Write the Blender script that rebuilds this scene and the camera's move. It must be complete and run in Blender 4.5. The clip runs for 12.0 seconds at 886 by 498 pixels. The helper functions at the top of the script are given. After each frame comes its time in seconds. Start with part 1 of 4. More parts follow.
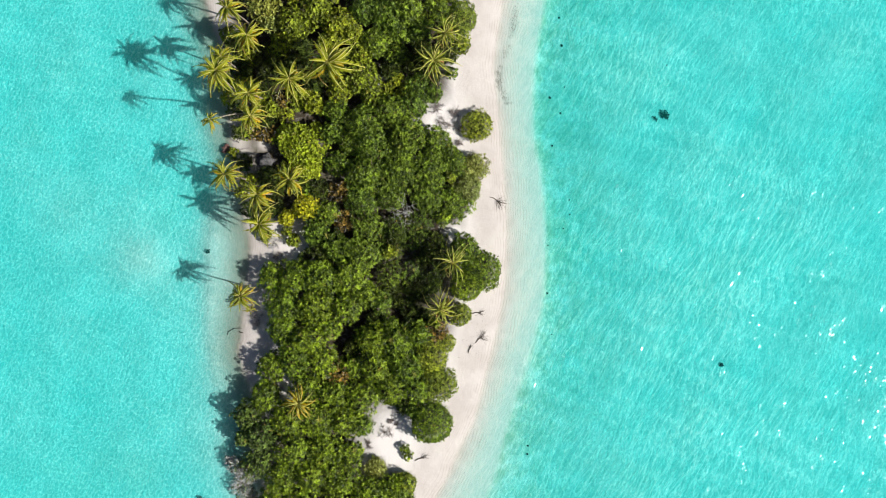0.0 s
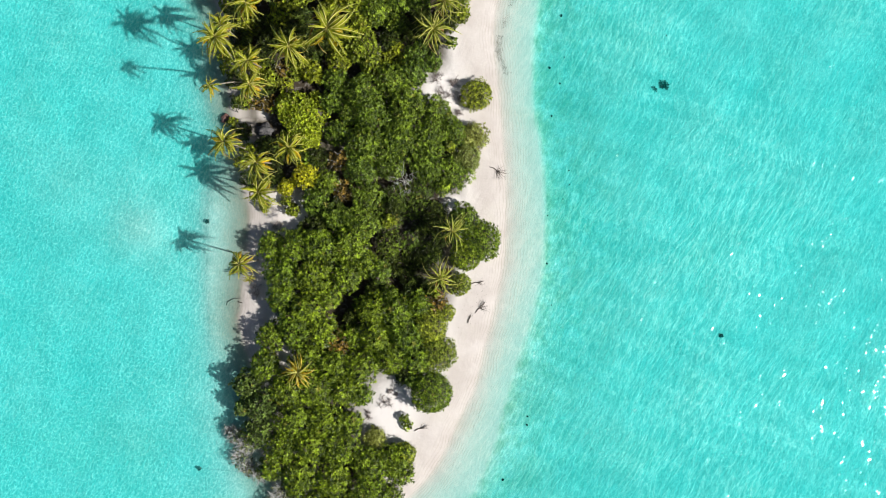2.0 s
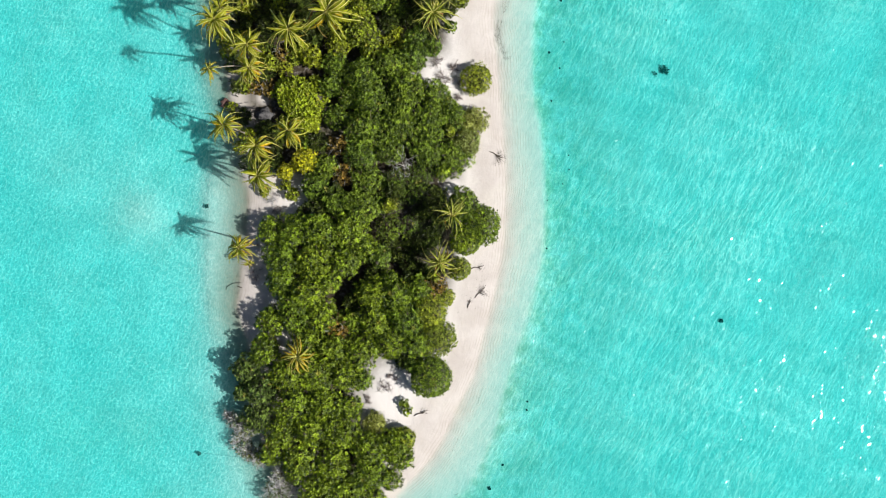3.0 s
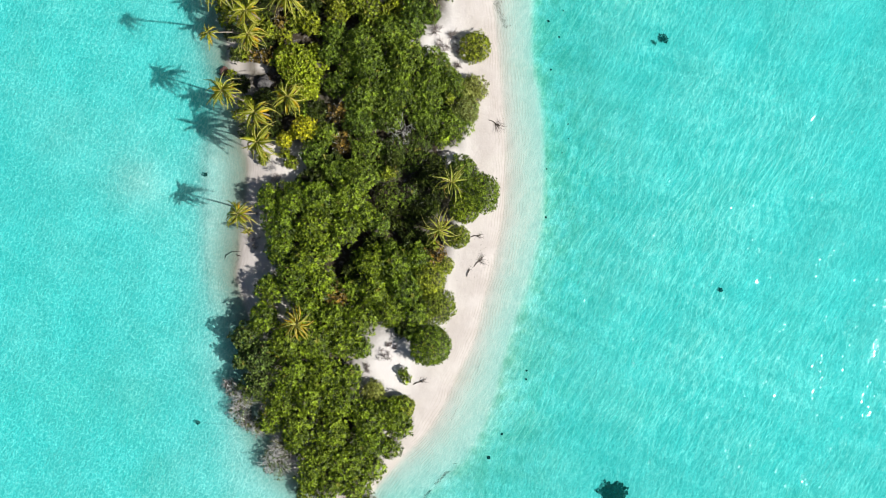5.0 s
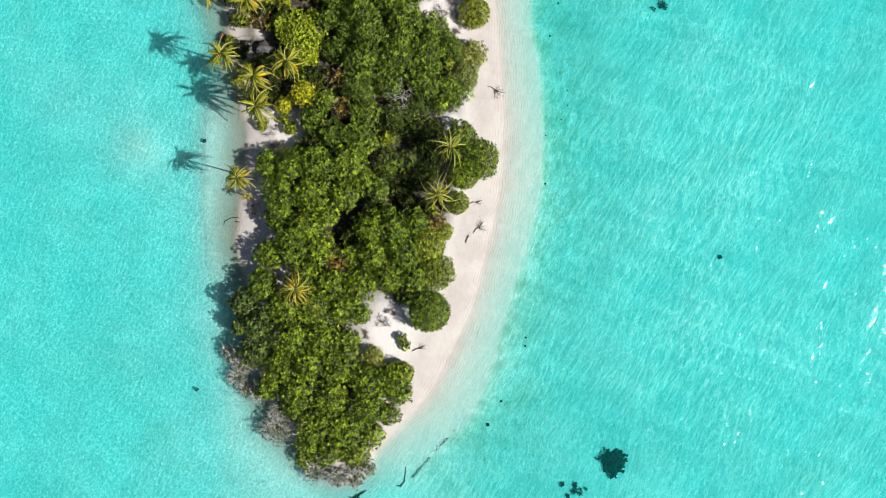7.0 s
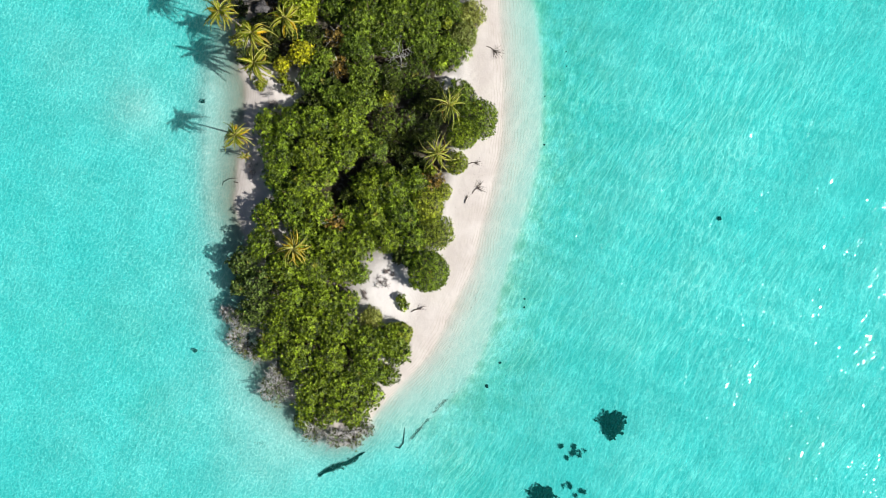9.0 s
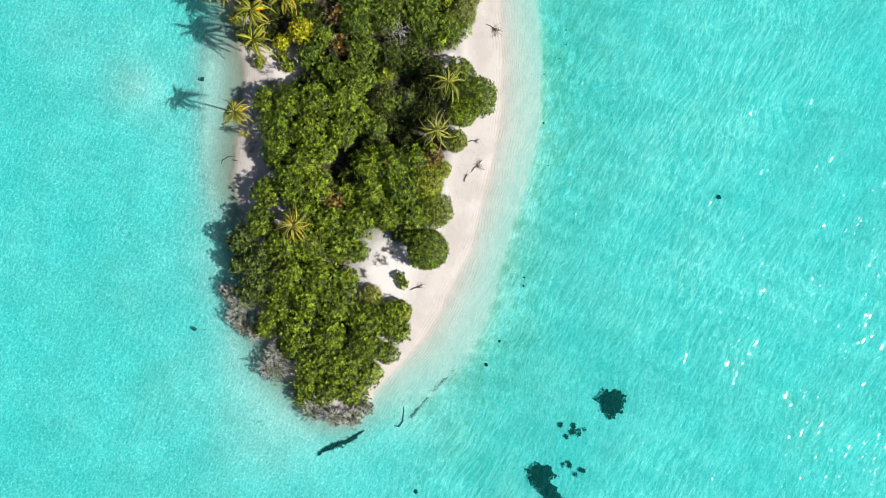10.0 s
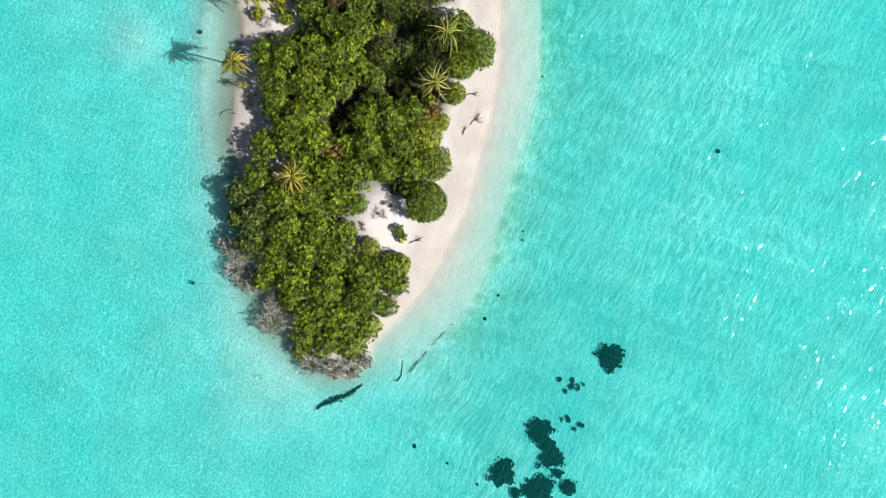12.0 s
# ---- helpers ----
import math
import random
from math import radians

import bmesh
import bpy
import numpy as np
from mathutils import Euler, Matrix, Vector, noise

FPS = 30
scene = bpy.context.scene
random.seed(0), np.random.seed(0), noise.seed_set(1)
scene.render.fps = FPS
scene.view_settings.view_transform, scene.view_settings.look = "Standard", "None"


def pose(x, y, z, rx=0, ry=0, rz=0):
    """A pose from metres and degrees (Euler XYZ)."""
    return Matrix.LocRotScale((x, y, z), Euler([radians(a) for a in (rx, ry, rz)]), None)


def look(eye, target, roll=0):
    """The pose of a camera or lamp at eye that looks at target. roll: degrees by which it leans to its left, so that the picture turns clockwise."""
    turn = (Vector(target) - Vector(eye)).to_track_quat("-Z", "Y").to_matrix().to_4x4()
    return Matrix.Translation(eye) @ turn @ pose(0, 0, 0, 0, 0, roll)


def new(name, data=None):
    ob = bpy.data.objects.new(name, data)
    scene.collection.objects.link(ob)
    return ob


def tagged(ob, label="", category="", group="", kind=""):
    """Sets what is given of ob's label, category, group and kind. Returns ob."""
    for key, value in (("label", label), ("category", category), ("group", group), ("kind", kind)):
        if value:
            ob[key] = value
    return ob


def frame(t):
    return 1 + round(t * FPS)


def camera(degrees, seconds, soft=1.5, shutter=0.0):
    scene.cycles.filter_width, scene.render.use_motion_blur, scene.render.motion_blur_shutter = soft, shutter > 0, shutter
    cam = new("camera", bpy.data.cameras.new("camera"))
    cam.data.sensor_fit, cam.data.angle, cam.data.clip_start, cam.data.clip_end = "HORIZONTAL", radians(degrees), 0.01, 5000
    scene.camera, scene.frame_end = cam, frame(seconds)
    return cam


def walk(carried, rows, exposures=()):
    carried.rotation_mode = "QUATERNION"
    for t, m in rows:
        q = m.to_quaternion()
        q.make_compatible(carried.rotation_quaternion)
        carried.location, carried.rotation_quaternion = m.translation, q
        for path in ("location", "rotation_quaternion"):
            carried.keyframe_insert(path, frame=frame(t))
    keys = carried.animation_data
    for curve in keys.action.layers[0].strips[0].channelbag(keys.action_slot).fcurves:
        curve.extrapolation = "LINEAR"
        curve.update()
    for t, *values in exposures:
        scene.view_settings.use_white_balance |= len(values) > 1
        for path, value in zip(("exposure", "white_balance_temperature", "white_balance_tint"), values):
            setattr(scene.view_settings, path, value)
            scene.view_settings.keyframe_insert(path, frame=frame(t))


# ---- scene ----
cam = camera(50.0, 12.0, 0.78)
TILT_X, TILT_Y = -1.444, -1.597
PATH = [
    (0.0, 0.000, 0.00, 201.76), (1.0, 0.049, -3.17, 201.73), (2.0, 0.108, -6.37, 201.70), (3.0, 0.176, -9.60, 201.68),
    (5.0, 0.339, -16.27, 201.62), (6.0, 0.434, -19.73, 201.60), (7.0, 0.539, -23.40, 201.57), (9.0, 0.775, -31.72, 201.52),
    (10.0, 0.908, -36.33, 201.49), (11.0, 1.049, -41.20, 201.47), (12.0, 1.200, -46.20, 201.44),
]
walk(cam, [(t, pose(x, y, z, TILT_X, TILT_Y, -0.0028 * t)) for t, x, y, z in PATH])

# ---- light: clear tropical sky and a sun half way up in the east ----
SUN_DIR = Vector((13.44, -4.45, 13.57)).normalized()
world = bpy.data.worlds.new("world")
scene.world = world
world.use_nodes = True
sky = world.node_tree.nodes.new("ShaderNodeTexSky")
sky.sky_type, sky.sun_disc = "NISHITA", False
sky.sun_elevation, sky.sun_rotation = math.asin(SUN_DIR.z), math.atan2(SUN_DIR.x, SUN_DIR.y)
background = world.node_tree.nodes["Background"]
background.inputs["Strength"].default_value = 0.044
world.node_tree.links.new(sky.outputs["Color"], background.inputs["Color"])
sun = new("sun", bpy.data.lights.new("sun", "SUN"))
sun.data.energy, sun.data.angle, sun.data.color = 5.3, radians(1.1), (1.0, 0.955, 0.88)
sun.matrix_world = look(SUN_DIR * 300, (0, 0, 0))
scene.view_settings.exposure = -0.05


# ---- materials ----
class Nodes:
    """A short way to write node materials."""

    def __init__(self, name):
        self.material = bpy.data.materials.new(name)
        self.material.use_nodes = True
        self.tree = self.material.node_tree
        self.tree.nodes.clear()
        self.out = self.tree.nodes.new("ShaderNodeOutputMaterial")

    def add(self, kind, **inputs):
        node = self.tree.nodes.new("ShaderNode" + kind)
        for key, value in inputs.items():
            self.put(node.inputs[key.replace("_", " ")], value)
        return node

    def put(self, socket, value):
        if isinstance(value, bpy.types.NodeSocket):
            self.tree.links.new(value, socket)
        else:
            socket.default_value = value

    def math(self, operation, a, b=0.0, c=0.0):
        node = self.tree.nodes.new("ShaderNodeMath")
        node.operation = operation
        for socket, value in zip(node.inputs, (a, b, c)):
            self.put(socket, value)
        return node.outputs[0]

    def mix(self, factor, a, b, blend="MIX"):
        node = self.tree.nodes.new("ShaderNodeMix")
        node.data_type, node.blend_type = "RGBA", blend
        self.put(node.inputs[0], factor)
        self.put(node.inputs[6], a)
        self.put(node.inputs[7], b)
        return node.outputs[2]

    def position(self, scale=(1, 1, 1), turn=0.0):
        place = self.add("NewGeometry").outputs["Position"]
        turned = self.add("Mapping", Vector=place, Rotation=(0, 0, radians(turn))).outputs[0]
        return self.add("Mapping", Vector=turned, Scale=scale).outputs[0]

    def noise(self, scale, detail=3.0, rough=0.5, vector=None):
        node = self.add("TexNoise", Scale=scale, Detail=detail, Roughness=rough)
        self.put(node.inputs["Vector"], vector if vector is not None else self.add("NewGeometry").outputs["Position"])
        return node.outputs[0]

    def ramp(self, value, low, high, to_low=0.0, to_high=1.0, smooth=True):
        node = self.tree.nodes.new("ShaderNodeMapRange")
        node.interpolation_type = "SMOOTHSTEP" if smooth else "LINEAR"
        for socket, v in zip(node.inputs, (value, low, high, to_low, to_high)):
            self.put(socket, v)
        return node.outputs[0]

    def attribute(self, name):
        node = self.add("Attribute")
        node.attribute_name = name
        return node.outputs["Fac"]

    def bump(self, height, distance, strength=1.0):
        return self.add("Bump", Height=height, Distance=distance, Strength=strength).outputs[0]

    def surface(self, shader):
        self.tree.links.new(shader.outputs[0], self.out.inputs["Surface"])
        return self.material


def rgb(r, g, b):
    return (r, g, b, 1.0)


def sand_material():
    """Coral sand: dry and pinkish white above the water, grey-beige where wet, leaf litter and painted shade under the
    thicket, algae past the shelf.
    """
    n = Nodes("coral_sand")
    fine = n.noise(9.0, 5.0, 0.7)
    broad = n.noise(0.16, 4.0, 0.55)
    dry = n.mix(n.ramp(broad, 0.35, 0.65), rgb(0.60, 0.555, 0.535), rgb(0.69, 0.65, 0.63))
    dry = n.mix(n.ramp(fine, 0.3, 0.75, 0.0, 0.25), dry, rgb(0.62, 0.53, 0.46))
    dry = n.mix(n.ramp(n.attribute("shore"), -4.5, -11.0, 0.0, 0.9), dry, rgb(0.86, 0.83, 0.82))
    wet = n.mix(n.ramp(broad, 0.35, 0.65), rgb(0.74, 0.72, 0.68), rgb(0.82, 0.80, 0.76))
    shore = n.attribute("shore")
    colour = n.mix(n.ramp(shore, 1.5, 6.0), dry, wet)
    colour = n.mix(n.math("MULTIPLY", n.attribute("shelf"), 0.85), colour, rgb(0.67, 0.67, 0.625))
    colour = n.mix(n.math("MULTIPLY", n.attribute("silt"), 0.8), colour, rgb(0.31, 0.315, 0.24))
    lines = n.add("TexWave", Scale=0.55, Distortion=0.0)
    wobble = n.math("ADD", n.math("MULTIPLY", shore, 1.0), n.math("MULTIPLY", n.noise(0.12, 2.0), 3.0))
    n.put(lines.inputs["Vector"], n.add("CombineXYZ", X=wobble).outputs[0])
    in_band = n.math("MULTIPLY", n.ramp(shore, -4.0, -0.5), n.ramp(shore, 8.5, 3.0))
    tide = n.math("MULTIPLY", n.math("MULTIPLY", n.ramp(lines.outputs["Fac"], 0.55, 1.0), in_band), n.ramp(n.noise(0.3, 3.0), 0.35, 0.6))
    colour = n.mix(n.math("MULTIPLY", tide, 0.33), colour, rgb(0.42, 0.37, 0.30))
    # leaf litter, coloured near black so that it holds the thicket's shade too
    litter_shade = n.math("MULTIPLY", n.attribute("litter_shade"), n.ramp(n.noise(1.1, 4.0, 0.6), 0.2, 0.5, 0.6, 1.0))
    colour = n.mix(litter_shade, colour, n.mix(fine, rgb(0.035, 0.029, 0.02), rgb(0.085, 0.068, 0.048)))
    algae = n.math("MULTIPLY", n.attribute("algae"), n.ramp(n.noise(0.35, 5.0, 0.65), 0.22, 0.70))
    colour = n.mix(n.math("MULTIPLY", algae, 0.95), colour, rgb(0.28, 0.42, 0.30))
    patch = n.ramp(n.noise(0.045, 4.0, 0.6), 0.5, 0.75)
    colour = n.mix(n.math("MULTIPLY", patch, 0.22), colour, rgb(0.60, 0.60, 0.46))
    height = n.math("ADD", n.math("MULTIPLY", fine, 0.35), n.math("ADD", n.noise(0.8, 3.0), n.math("MULTIPLY", n.math("MULTIPLY", lines.outputs["Fac"], in_band), 0.045)))
    # bed relief added to imitate the waves' light net: long crests and a finer net between them
    long = n.noise(1.0, 3.0, 0.55, n.position((0.62, 0.15, 1.0), 24.0))
    short = n.noise(1.0, 3.0, 0.55, n.position((1.0, 0.6, 1.0), 30.0))
    crests = n.math("MULTIPLY", n.math("MINIMUM", n.math("MULTIPLY", n.math("ABSOLUTE", n.math("SUBTRACT", long, 0.5)), 8.0), 1.0), -0.20)
    net = n.math("MULTIPLY", n.math("MINIMUM", n.math("MULTIPLY", n.math("ABSOLUTE", n.math("SUBTRACT", short, 0.5)), 6.5), 1.0), -0.20)
    height = n.math("ADD", height, n.math("MULTIPLY", n.math("ADD", crests, net), n.ramp(shore, 3.0, 12.0)))
    shader = n.add("BsdfPrincipled", Base_Color=colour, Roughness=n.ramp(shore, -1.0, 0.6, 0.95, 0.6), Normal=n.bump(height, 0.12))
    n.put(shader.inputs["Specular IOR Level"], 0.2)
    return n.surface(shader)


def water_material():
    """Clear lagoon water: it swallows red with depth, scatters some turquoise back, and mirrors sky and sun in its
    ripples; caustics are painted into its tint.
    """
    n = Nodes("lagoon_water")
    depth = n.attribute("depth")
    wander = n.noise(0.04, 2.0)
    drift = n.add("CombineXYZ", X=n.math("MULTIPLY", wander, 6.0), Y=n.math("MULTIPLY", wander, 3.0)).outputs[0]
    crest = n.add("VectorMath")
    n.put(crest.inputs[0], n.position((0.80, 0.16, 1.0), 24.0))
    n.put(crest.inputs[1], drift)
    swell = n.noise(1.0, 3.0, 0.55, crest.outputs[0])
    def lines(value, thin):
        """Narrow crests where a noise passes its middle."""
        return n.math("SUBTRACT", 1.0, n.math("MINIMUM", n.math("MULTIPLY", n.math("ABSOLUTE", n.math("SUBTRACT", value, 0.5)), thin), 1.0))

    chop = n.noise(1.15, 3.0, 0.6, n.position((1.0, 0.62, 1.0), 30.0))
    fine = n.noise(2.2, 2.0, 0.5)
    calm = n.ramp(depth, 0.0, 1.2, 0.05, 1.0)
    gust = n.ramp(n.noise(0.022, 3.0), 0.3, 0.7, 0.4, 1.0)
    def cells(scale, turn, width, warp):
        """A net of bright crest lines between rounded cells."""
        place = n.add("VectorMath")
        bend = n.add("TexNoise", Scale=0.9, Detail=2.0)
        n.put(bend.inputs["Vector"], n.add("NewGeometry").outputs["Position"])
        n.put(place.inputs[0], n.position(scale, turn))
        shift = n.add("VectorMath")
        shift.operation = "SCALE"
        n.put(shift.inputs[0], bend.outputs["Color"])
        n.put(shift.inputs["Scale"], warp)
        n.put(place.inputs[1], shift.outputs[0])
        net = n.tree.nodes.new("ShaderNodeTexVoronoi")
        net.feature, net.voronoi_dimensions = "DISTANCE_TO_EDGE", "2D"
        n.put(net.inputs["Scale"], 1.0)
        n.put(net.inputs["Vector"], place.outputs[0])
        return n.ramp(net.outputs["Distance"], 0.0, width, 1.0, 0.0)

    east = n.ramp(n.add("SeparateXYZ", Vector=n.add("NewGeometry").outputs["Position"]).outputs[0], -45.0, 30.0)
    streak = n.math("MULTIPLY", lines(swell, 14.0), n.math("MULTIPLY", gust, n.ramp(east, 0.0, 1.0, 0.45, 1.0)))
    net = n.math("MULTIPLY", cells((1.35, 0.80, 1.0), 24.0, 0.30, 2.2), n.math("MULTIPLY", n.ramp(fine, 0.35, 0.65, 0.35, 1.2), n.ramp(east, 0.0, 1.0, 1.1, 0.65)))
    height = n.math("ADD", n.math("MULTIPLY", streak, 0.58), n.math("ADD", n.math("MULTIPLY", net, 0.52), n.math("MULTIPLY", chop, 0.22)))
    soft = n.bump(n.math("MULTIPLY", height, calm), 0.20)
    # caustics painted into the tint: depth counts for less at crests, more in troughs
    caustic_depth = n.math("MULTIPLY", depth, n.ramp(height, 0.08, 0.95, 1.32, 0.52, False))
    # sunlight gathered by crests and spread by troughs, painted as a brightness factor
    caustic_gain = n.math("MULTIPLY_ADD", n.ramp(height, 0.05, 0.85, -0.11, 0.19, False), calm, 1.005)
    clear = n.add("CombineColor", Red=n.math("POWER", 0.610, caustic_depth), Green=n.math("POWER", 0.957, caustic_depth), Blue=n.math("POWER", 0.967, caustic_depth)).outputs[0]
    clear = n.mix(1.0, clear, n.add("CombineColor", Red=caustic_gain, Green=caustic_gain, Blue=caustic_gain).outputs[0], "MULTIPLY")
    # crests also scatter slightly more, painted in for their glare
    scatter = n.math("MULTIPLY_ADD", n.math("MULTIPLY", height, calm), 0.03, n.math("SUBTRACT", 1.0, n.math("POWER", 0.981, depth)))
    cloudy = n.add("BsdfDiffuse", Color=rgb(0.02, 0.90, 0.90), Normal=soft)
    body = n.add("MixShader", Fac=scatter)
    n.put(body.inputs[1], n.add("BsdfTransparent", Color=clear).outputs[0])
    n.put(body.inputs[2], cloudy.outputs[0])
    roll = n.noise(0.50, 1.5, 0.5, n.position((1.0, 0.62, 1.0), 24.0))
    steep = n.bump(n.math("MULTIPLY", n.math("MULTIPLY", roll, calm), n.ramp(n.noise(0.08, 2.0), 0.35, 0.65, 0.45, 1.0)), 0.74)
    shine = n.add("MixShader", Fac=n.add("Fresnel", IOR=1.33).outputs[0])
    n.put(shine.inputs[1], body.outputs[0])
    n.put(shine.inputs[2], n.add("BsdfGlossy", Roughness=0.05, Normal=steep).outputs[0])
    return n.surface(shine)


def leaf_material(name, young, old, through_light=0.06, gloss=0.5):
    n = Nodes(name)
    each = n.add("NewGeometry").outputs["Random Per Island"]
    patch = n.ramp(n.noise(1.25, 3.0, 0.65), 0.36, 0.64)
    colour = n.mix(n.math("POWER", n.math("MULTIPLY_ADD", each, 0.62, n.math("MULTIPLY", patch, 0.38)), 1.9), n.mix(1.0, old, rgb(0.50, 0.46, 0.46), "MULTIPLY"), n.mix(1.0, young, rgb(1.42, 1.34, 2.0), "MULTIPLY"))
    plant = n.add("ObjectInfo").outputs["Random"]
    colour = n.mix(0.55, colour, n.mix(plant, rgb(0.62, 0.72, 0.8), rgb(1.35, 1.22, 0.9)), "MULTIPLY")
    fleck = n.math("GREATER_THAN", each, 0.985)
    colour = n.mix(n.math("MULTIPLY", fleck, 0.6), colour, rgb(0.30, 0.22, 0.05))
    front = n.add("BsdfPrincipled", Base_Color=colour, Roughness=gloss)
    n.put(front.inputs["Specular IOR Level"], 0.42)
    back = n.add("BsdfTranslucent", Color=n.mix(0.5, colour, rgb(0.25, 0.32, 0.02)))
    both = n.add("MixShader", Fac=through_light)
    n.put(both.inputs[1], front.outputs[0])
    n.put(both.inputs[2], back.outputs[0])
    return n.surface(both)


def frond_material(name, young, old):
    n = Nodes(name)
    each = n.add("ObjectInfo").outputs["Random"]
    leaflet = n.add("NewGeometry").outputs["Random Per Island"]
    colour = n.mix(n.math("MULTIPLY_ADD", each, 0.5, n.math("MULTIPLY", leaflet, 0.5)), old, young)
    front = n.add("BsdfPrincipled", Base_Color=colour, Roughness=0.5)
    n.put(front.inputs["Specular IOR Level"], 0.15)
    back = n.add("BsdfTranslucent", Color=colour)
    both = n.add("MixShader", Fac=0.2)
    n.put(both.inputs[1], front.outputs[0])
    n.put(both.inputs[2], back.outputs[0])
    return n.surface(both)


def rough_material(name, dark, light, scale=3.0, relief=0.05, rough=0.85):
    n = Nodes(name)
    grain = n.noise(scale, 5.0, 0.65)
    broad = n.noise(scale * 0.2, 3.0)
    colour = n.mix(n.ramp(n.math("MULTIPLY_ADD", broad, 0.5, n.math("MULTIPLY", grain, 0.5)), 0.32, 0.66), dark, light)
    shader = n.add("BsdfPrincipled", Base_Color=colour, Roughness=rough, Normal=n.bump(grain, relief))
    n.put(shader.inputs["Specular IOR Level"], 0.25)
    return n.surface(shader)


SAND, WATER = sand_material(), water_material()
LEAF_MID = leaf_material("shrub_leaf", rgb(0.35, 0.53, 0.018), rgb(0.030, 0.076, 0.006))
LEAF_DARK = leaf_material("dark_leaf", rgb(0.29, 0.45, 0.025), rgb(0.056, 0.118, 0.011))
# undergrowth leaf, coloured very dark to carry the shade of the thicket's hollows
LEAF_SHADED = leaf_material("shaded_leaf", rgb(0.12, 0.18, 0.016), rgb(0.014, 0.028, 0.005))
# dull olive leaf, darkened further for the deep shade in mid-thicket
LEAF_OLIVE_SHADED = leaf_material("shaded_olive_leaf", rgb(0.20, 0.33, 0.02), rgb(0.028, 0.046, 0.008))
LEAF_LEE = leaf_material("lee_leaf", rgb(0.25, 0.39, 0.05), rgb(0.05, 0.088, 0.016))
LEAF_OLIVE = leaf_material("olive_leaf", rgb(0.40, 0.51, 0.02), rgb(0.15, 0.21, 0.013))
LEAF_LIME = leaf_material("lime_leaf", rgb(0.41, 0.56, 0.016), rgb(0.24, 0.34, 0.014))
LEAF_YELLOW = leaf_material("yellow_leaf", rgb(0.56, 0.60, 0.012), rgb(0.28, 0.36, 0.012))
LEAF_PALE = leaf_material("pale_leaf", rgb(0.42, 0.50, 0.09), rgb(0.28, 0.34, 0.03))
LEAF_FINE = leaf_material("fine_leaf", rgb(0.42, 0.54, 0.03), rgb(0.09, 0.16, 0.013))
LEAF_RUSTY = leaf_material("rusty_leaf", rgb(0.42, 0.30, 0.04), rgb(0.085, 0.075, 0.018))
LEAF_GREY = leaf_material("grey_leaf", rgb(0.33, 0.45, 0.14), rgb(0.15, 0.17, 0.07))
FROND_GREEN = frond_material("frond_green", rgb(0.46, 0.47, 0.03), rgb(0.06, 0.10, 0.008))
FROND_YELLOW = frond_material("frond_yellow", rgb(0.80, 0.52, 0.02), rgb(0.28, 0.21, 0.010))
FROND_DEEP = frond_material("frond_deep", rgb(0.46, 0.52, 0.05), rgb(0.035, 0.07, 0.008))
RIB = rough_material("frond_rib", rgb(0.46, 0.44, 0.10), rgb(0.68, 0.62, 0.20), 4.0, 0.01, 0.5)
FROND_BROWN = frond_material("frond_brown", rgb(0.36, 0.16, 0.03), rgb(0.20, 0.09, 0.03))
BARK = rough_material("palm_bark", rgb(0.16, 0.13, 0.10), rgb(0.42, 0.37, 0.31), 5.0)
WOOD = rough_material("shrub_wood", rgb(0.05, 0.038, 0.028), rgb(0.15, 0.115, 0.085), 5.0)
DEAD_WOOD = rough_material("dead_wood", rgb(0.34, 0.33, 0.31), rgb(0.60, 0.58, 0.56), 6.0)
GREY_WOOD = rough_material("grey_twigs", rgb(0.44, 0.43, 0.44), rgb(0.78, 0.76, 0.77), 6.0)
DRIFT_WOOD = rough_material("driftwood", rgb(0.07, 0.058, 0.05), rgb(0.22, 0.19, 0.17), 5.0)
CORAL_SKIN = rough_material("coral_skin", rgb(0.008, 0.016, 0.012), rgb(0.028, 0.045, 0.03), 4.0, 0.1)
ROCK_SKIN = rough_material("reef_rock", rgb(0.008, 0.016, 0.014), rgb(0.03, 0.045, 0.04), 5.0, 0.1)
RED_ROCK = rough_material("rust_stone", rgb(0.14, 0.07, 0.06), rgb(0.32, 0.19, 0.17), 4.0, 0.08)
DARK_ROCK = rough_material("dark_rock", rgb(0.05, 0.05, 0.055), rgb(0.16, 0.155, 0.16), 4.0, 0.08)
TANGLE = rough_material("dry_tangle", rgb(0.14, 0.115, 0.11), rgb(0.34, 0.29, 0.28), 6.0)
WRACK = rough_material("dry_wrack", rgb(0.15, 0.14, 0.12), rgb(0.34, 0.32, 0.28), 4.0, 0.02)


# ---- building helpers ----
def part(name, shape, material, parent=None, label=""):
    """One mesh object from a bmesh, a mesh, or (vertices, faces), under a thing or a part."""
    if isinstance(shape, bmesh.types.BMesh):
        data = bpy.data.meshes.new(name)
        shape.to_mesh(data)
        shape.free()
    elif isinstance(shape, bpy.types.Mesh):
        data = shape
    else:
        data = bpy.data.meshes.new(name)
        verts, faces = shape
        data.from_pydata(np.asarray(verts).tolist(), [], faces.tolist() if isinstance(faces, np.ndarray) else faces)
    if not data.materials:
        data.materials.append(material)
    ob = new(name, data)
    ob.parent = parent
    return tagged(ob, label) if label else ob


def thing(name, place, label, category, group="", turn=0.0):
    ob = new(name)
    ob.empty_display_size = 0.5
    ob.matrix_world = pose(*place, 0, 0, turn)
    return tagged(ob, label, category, group)


def joined(shapes):
    verts, faces, base = [], [], 0
    for v, f in shapes:
        verts.append(np.asarray(v, float))
        faces += [tuple(i + base for i in face) for face in f]
        base += len(v)
    return np.concatenate(verts), faces


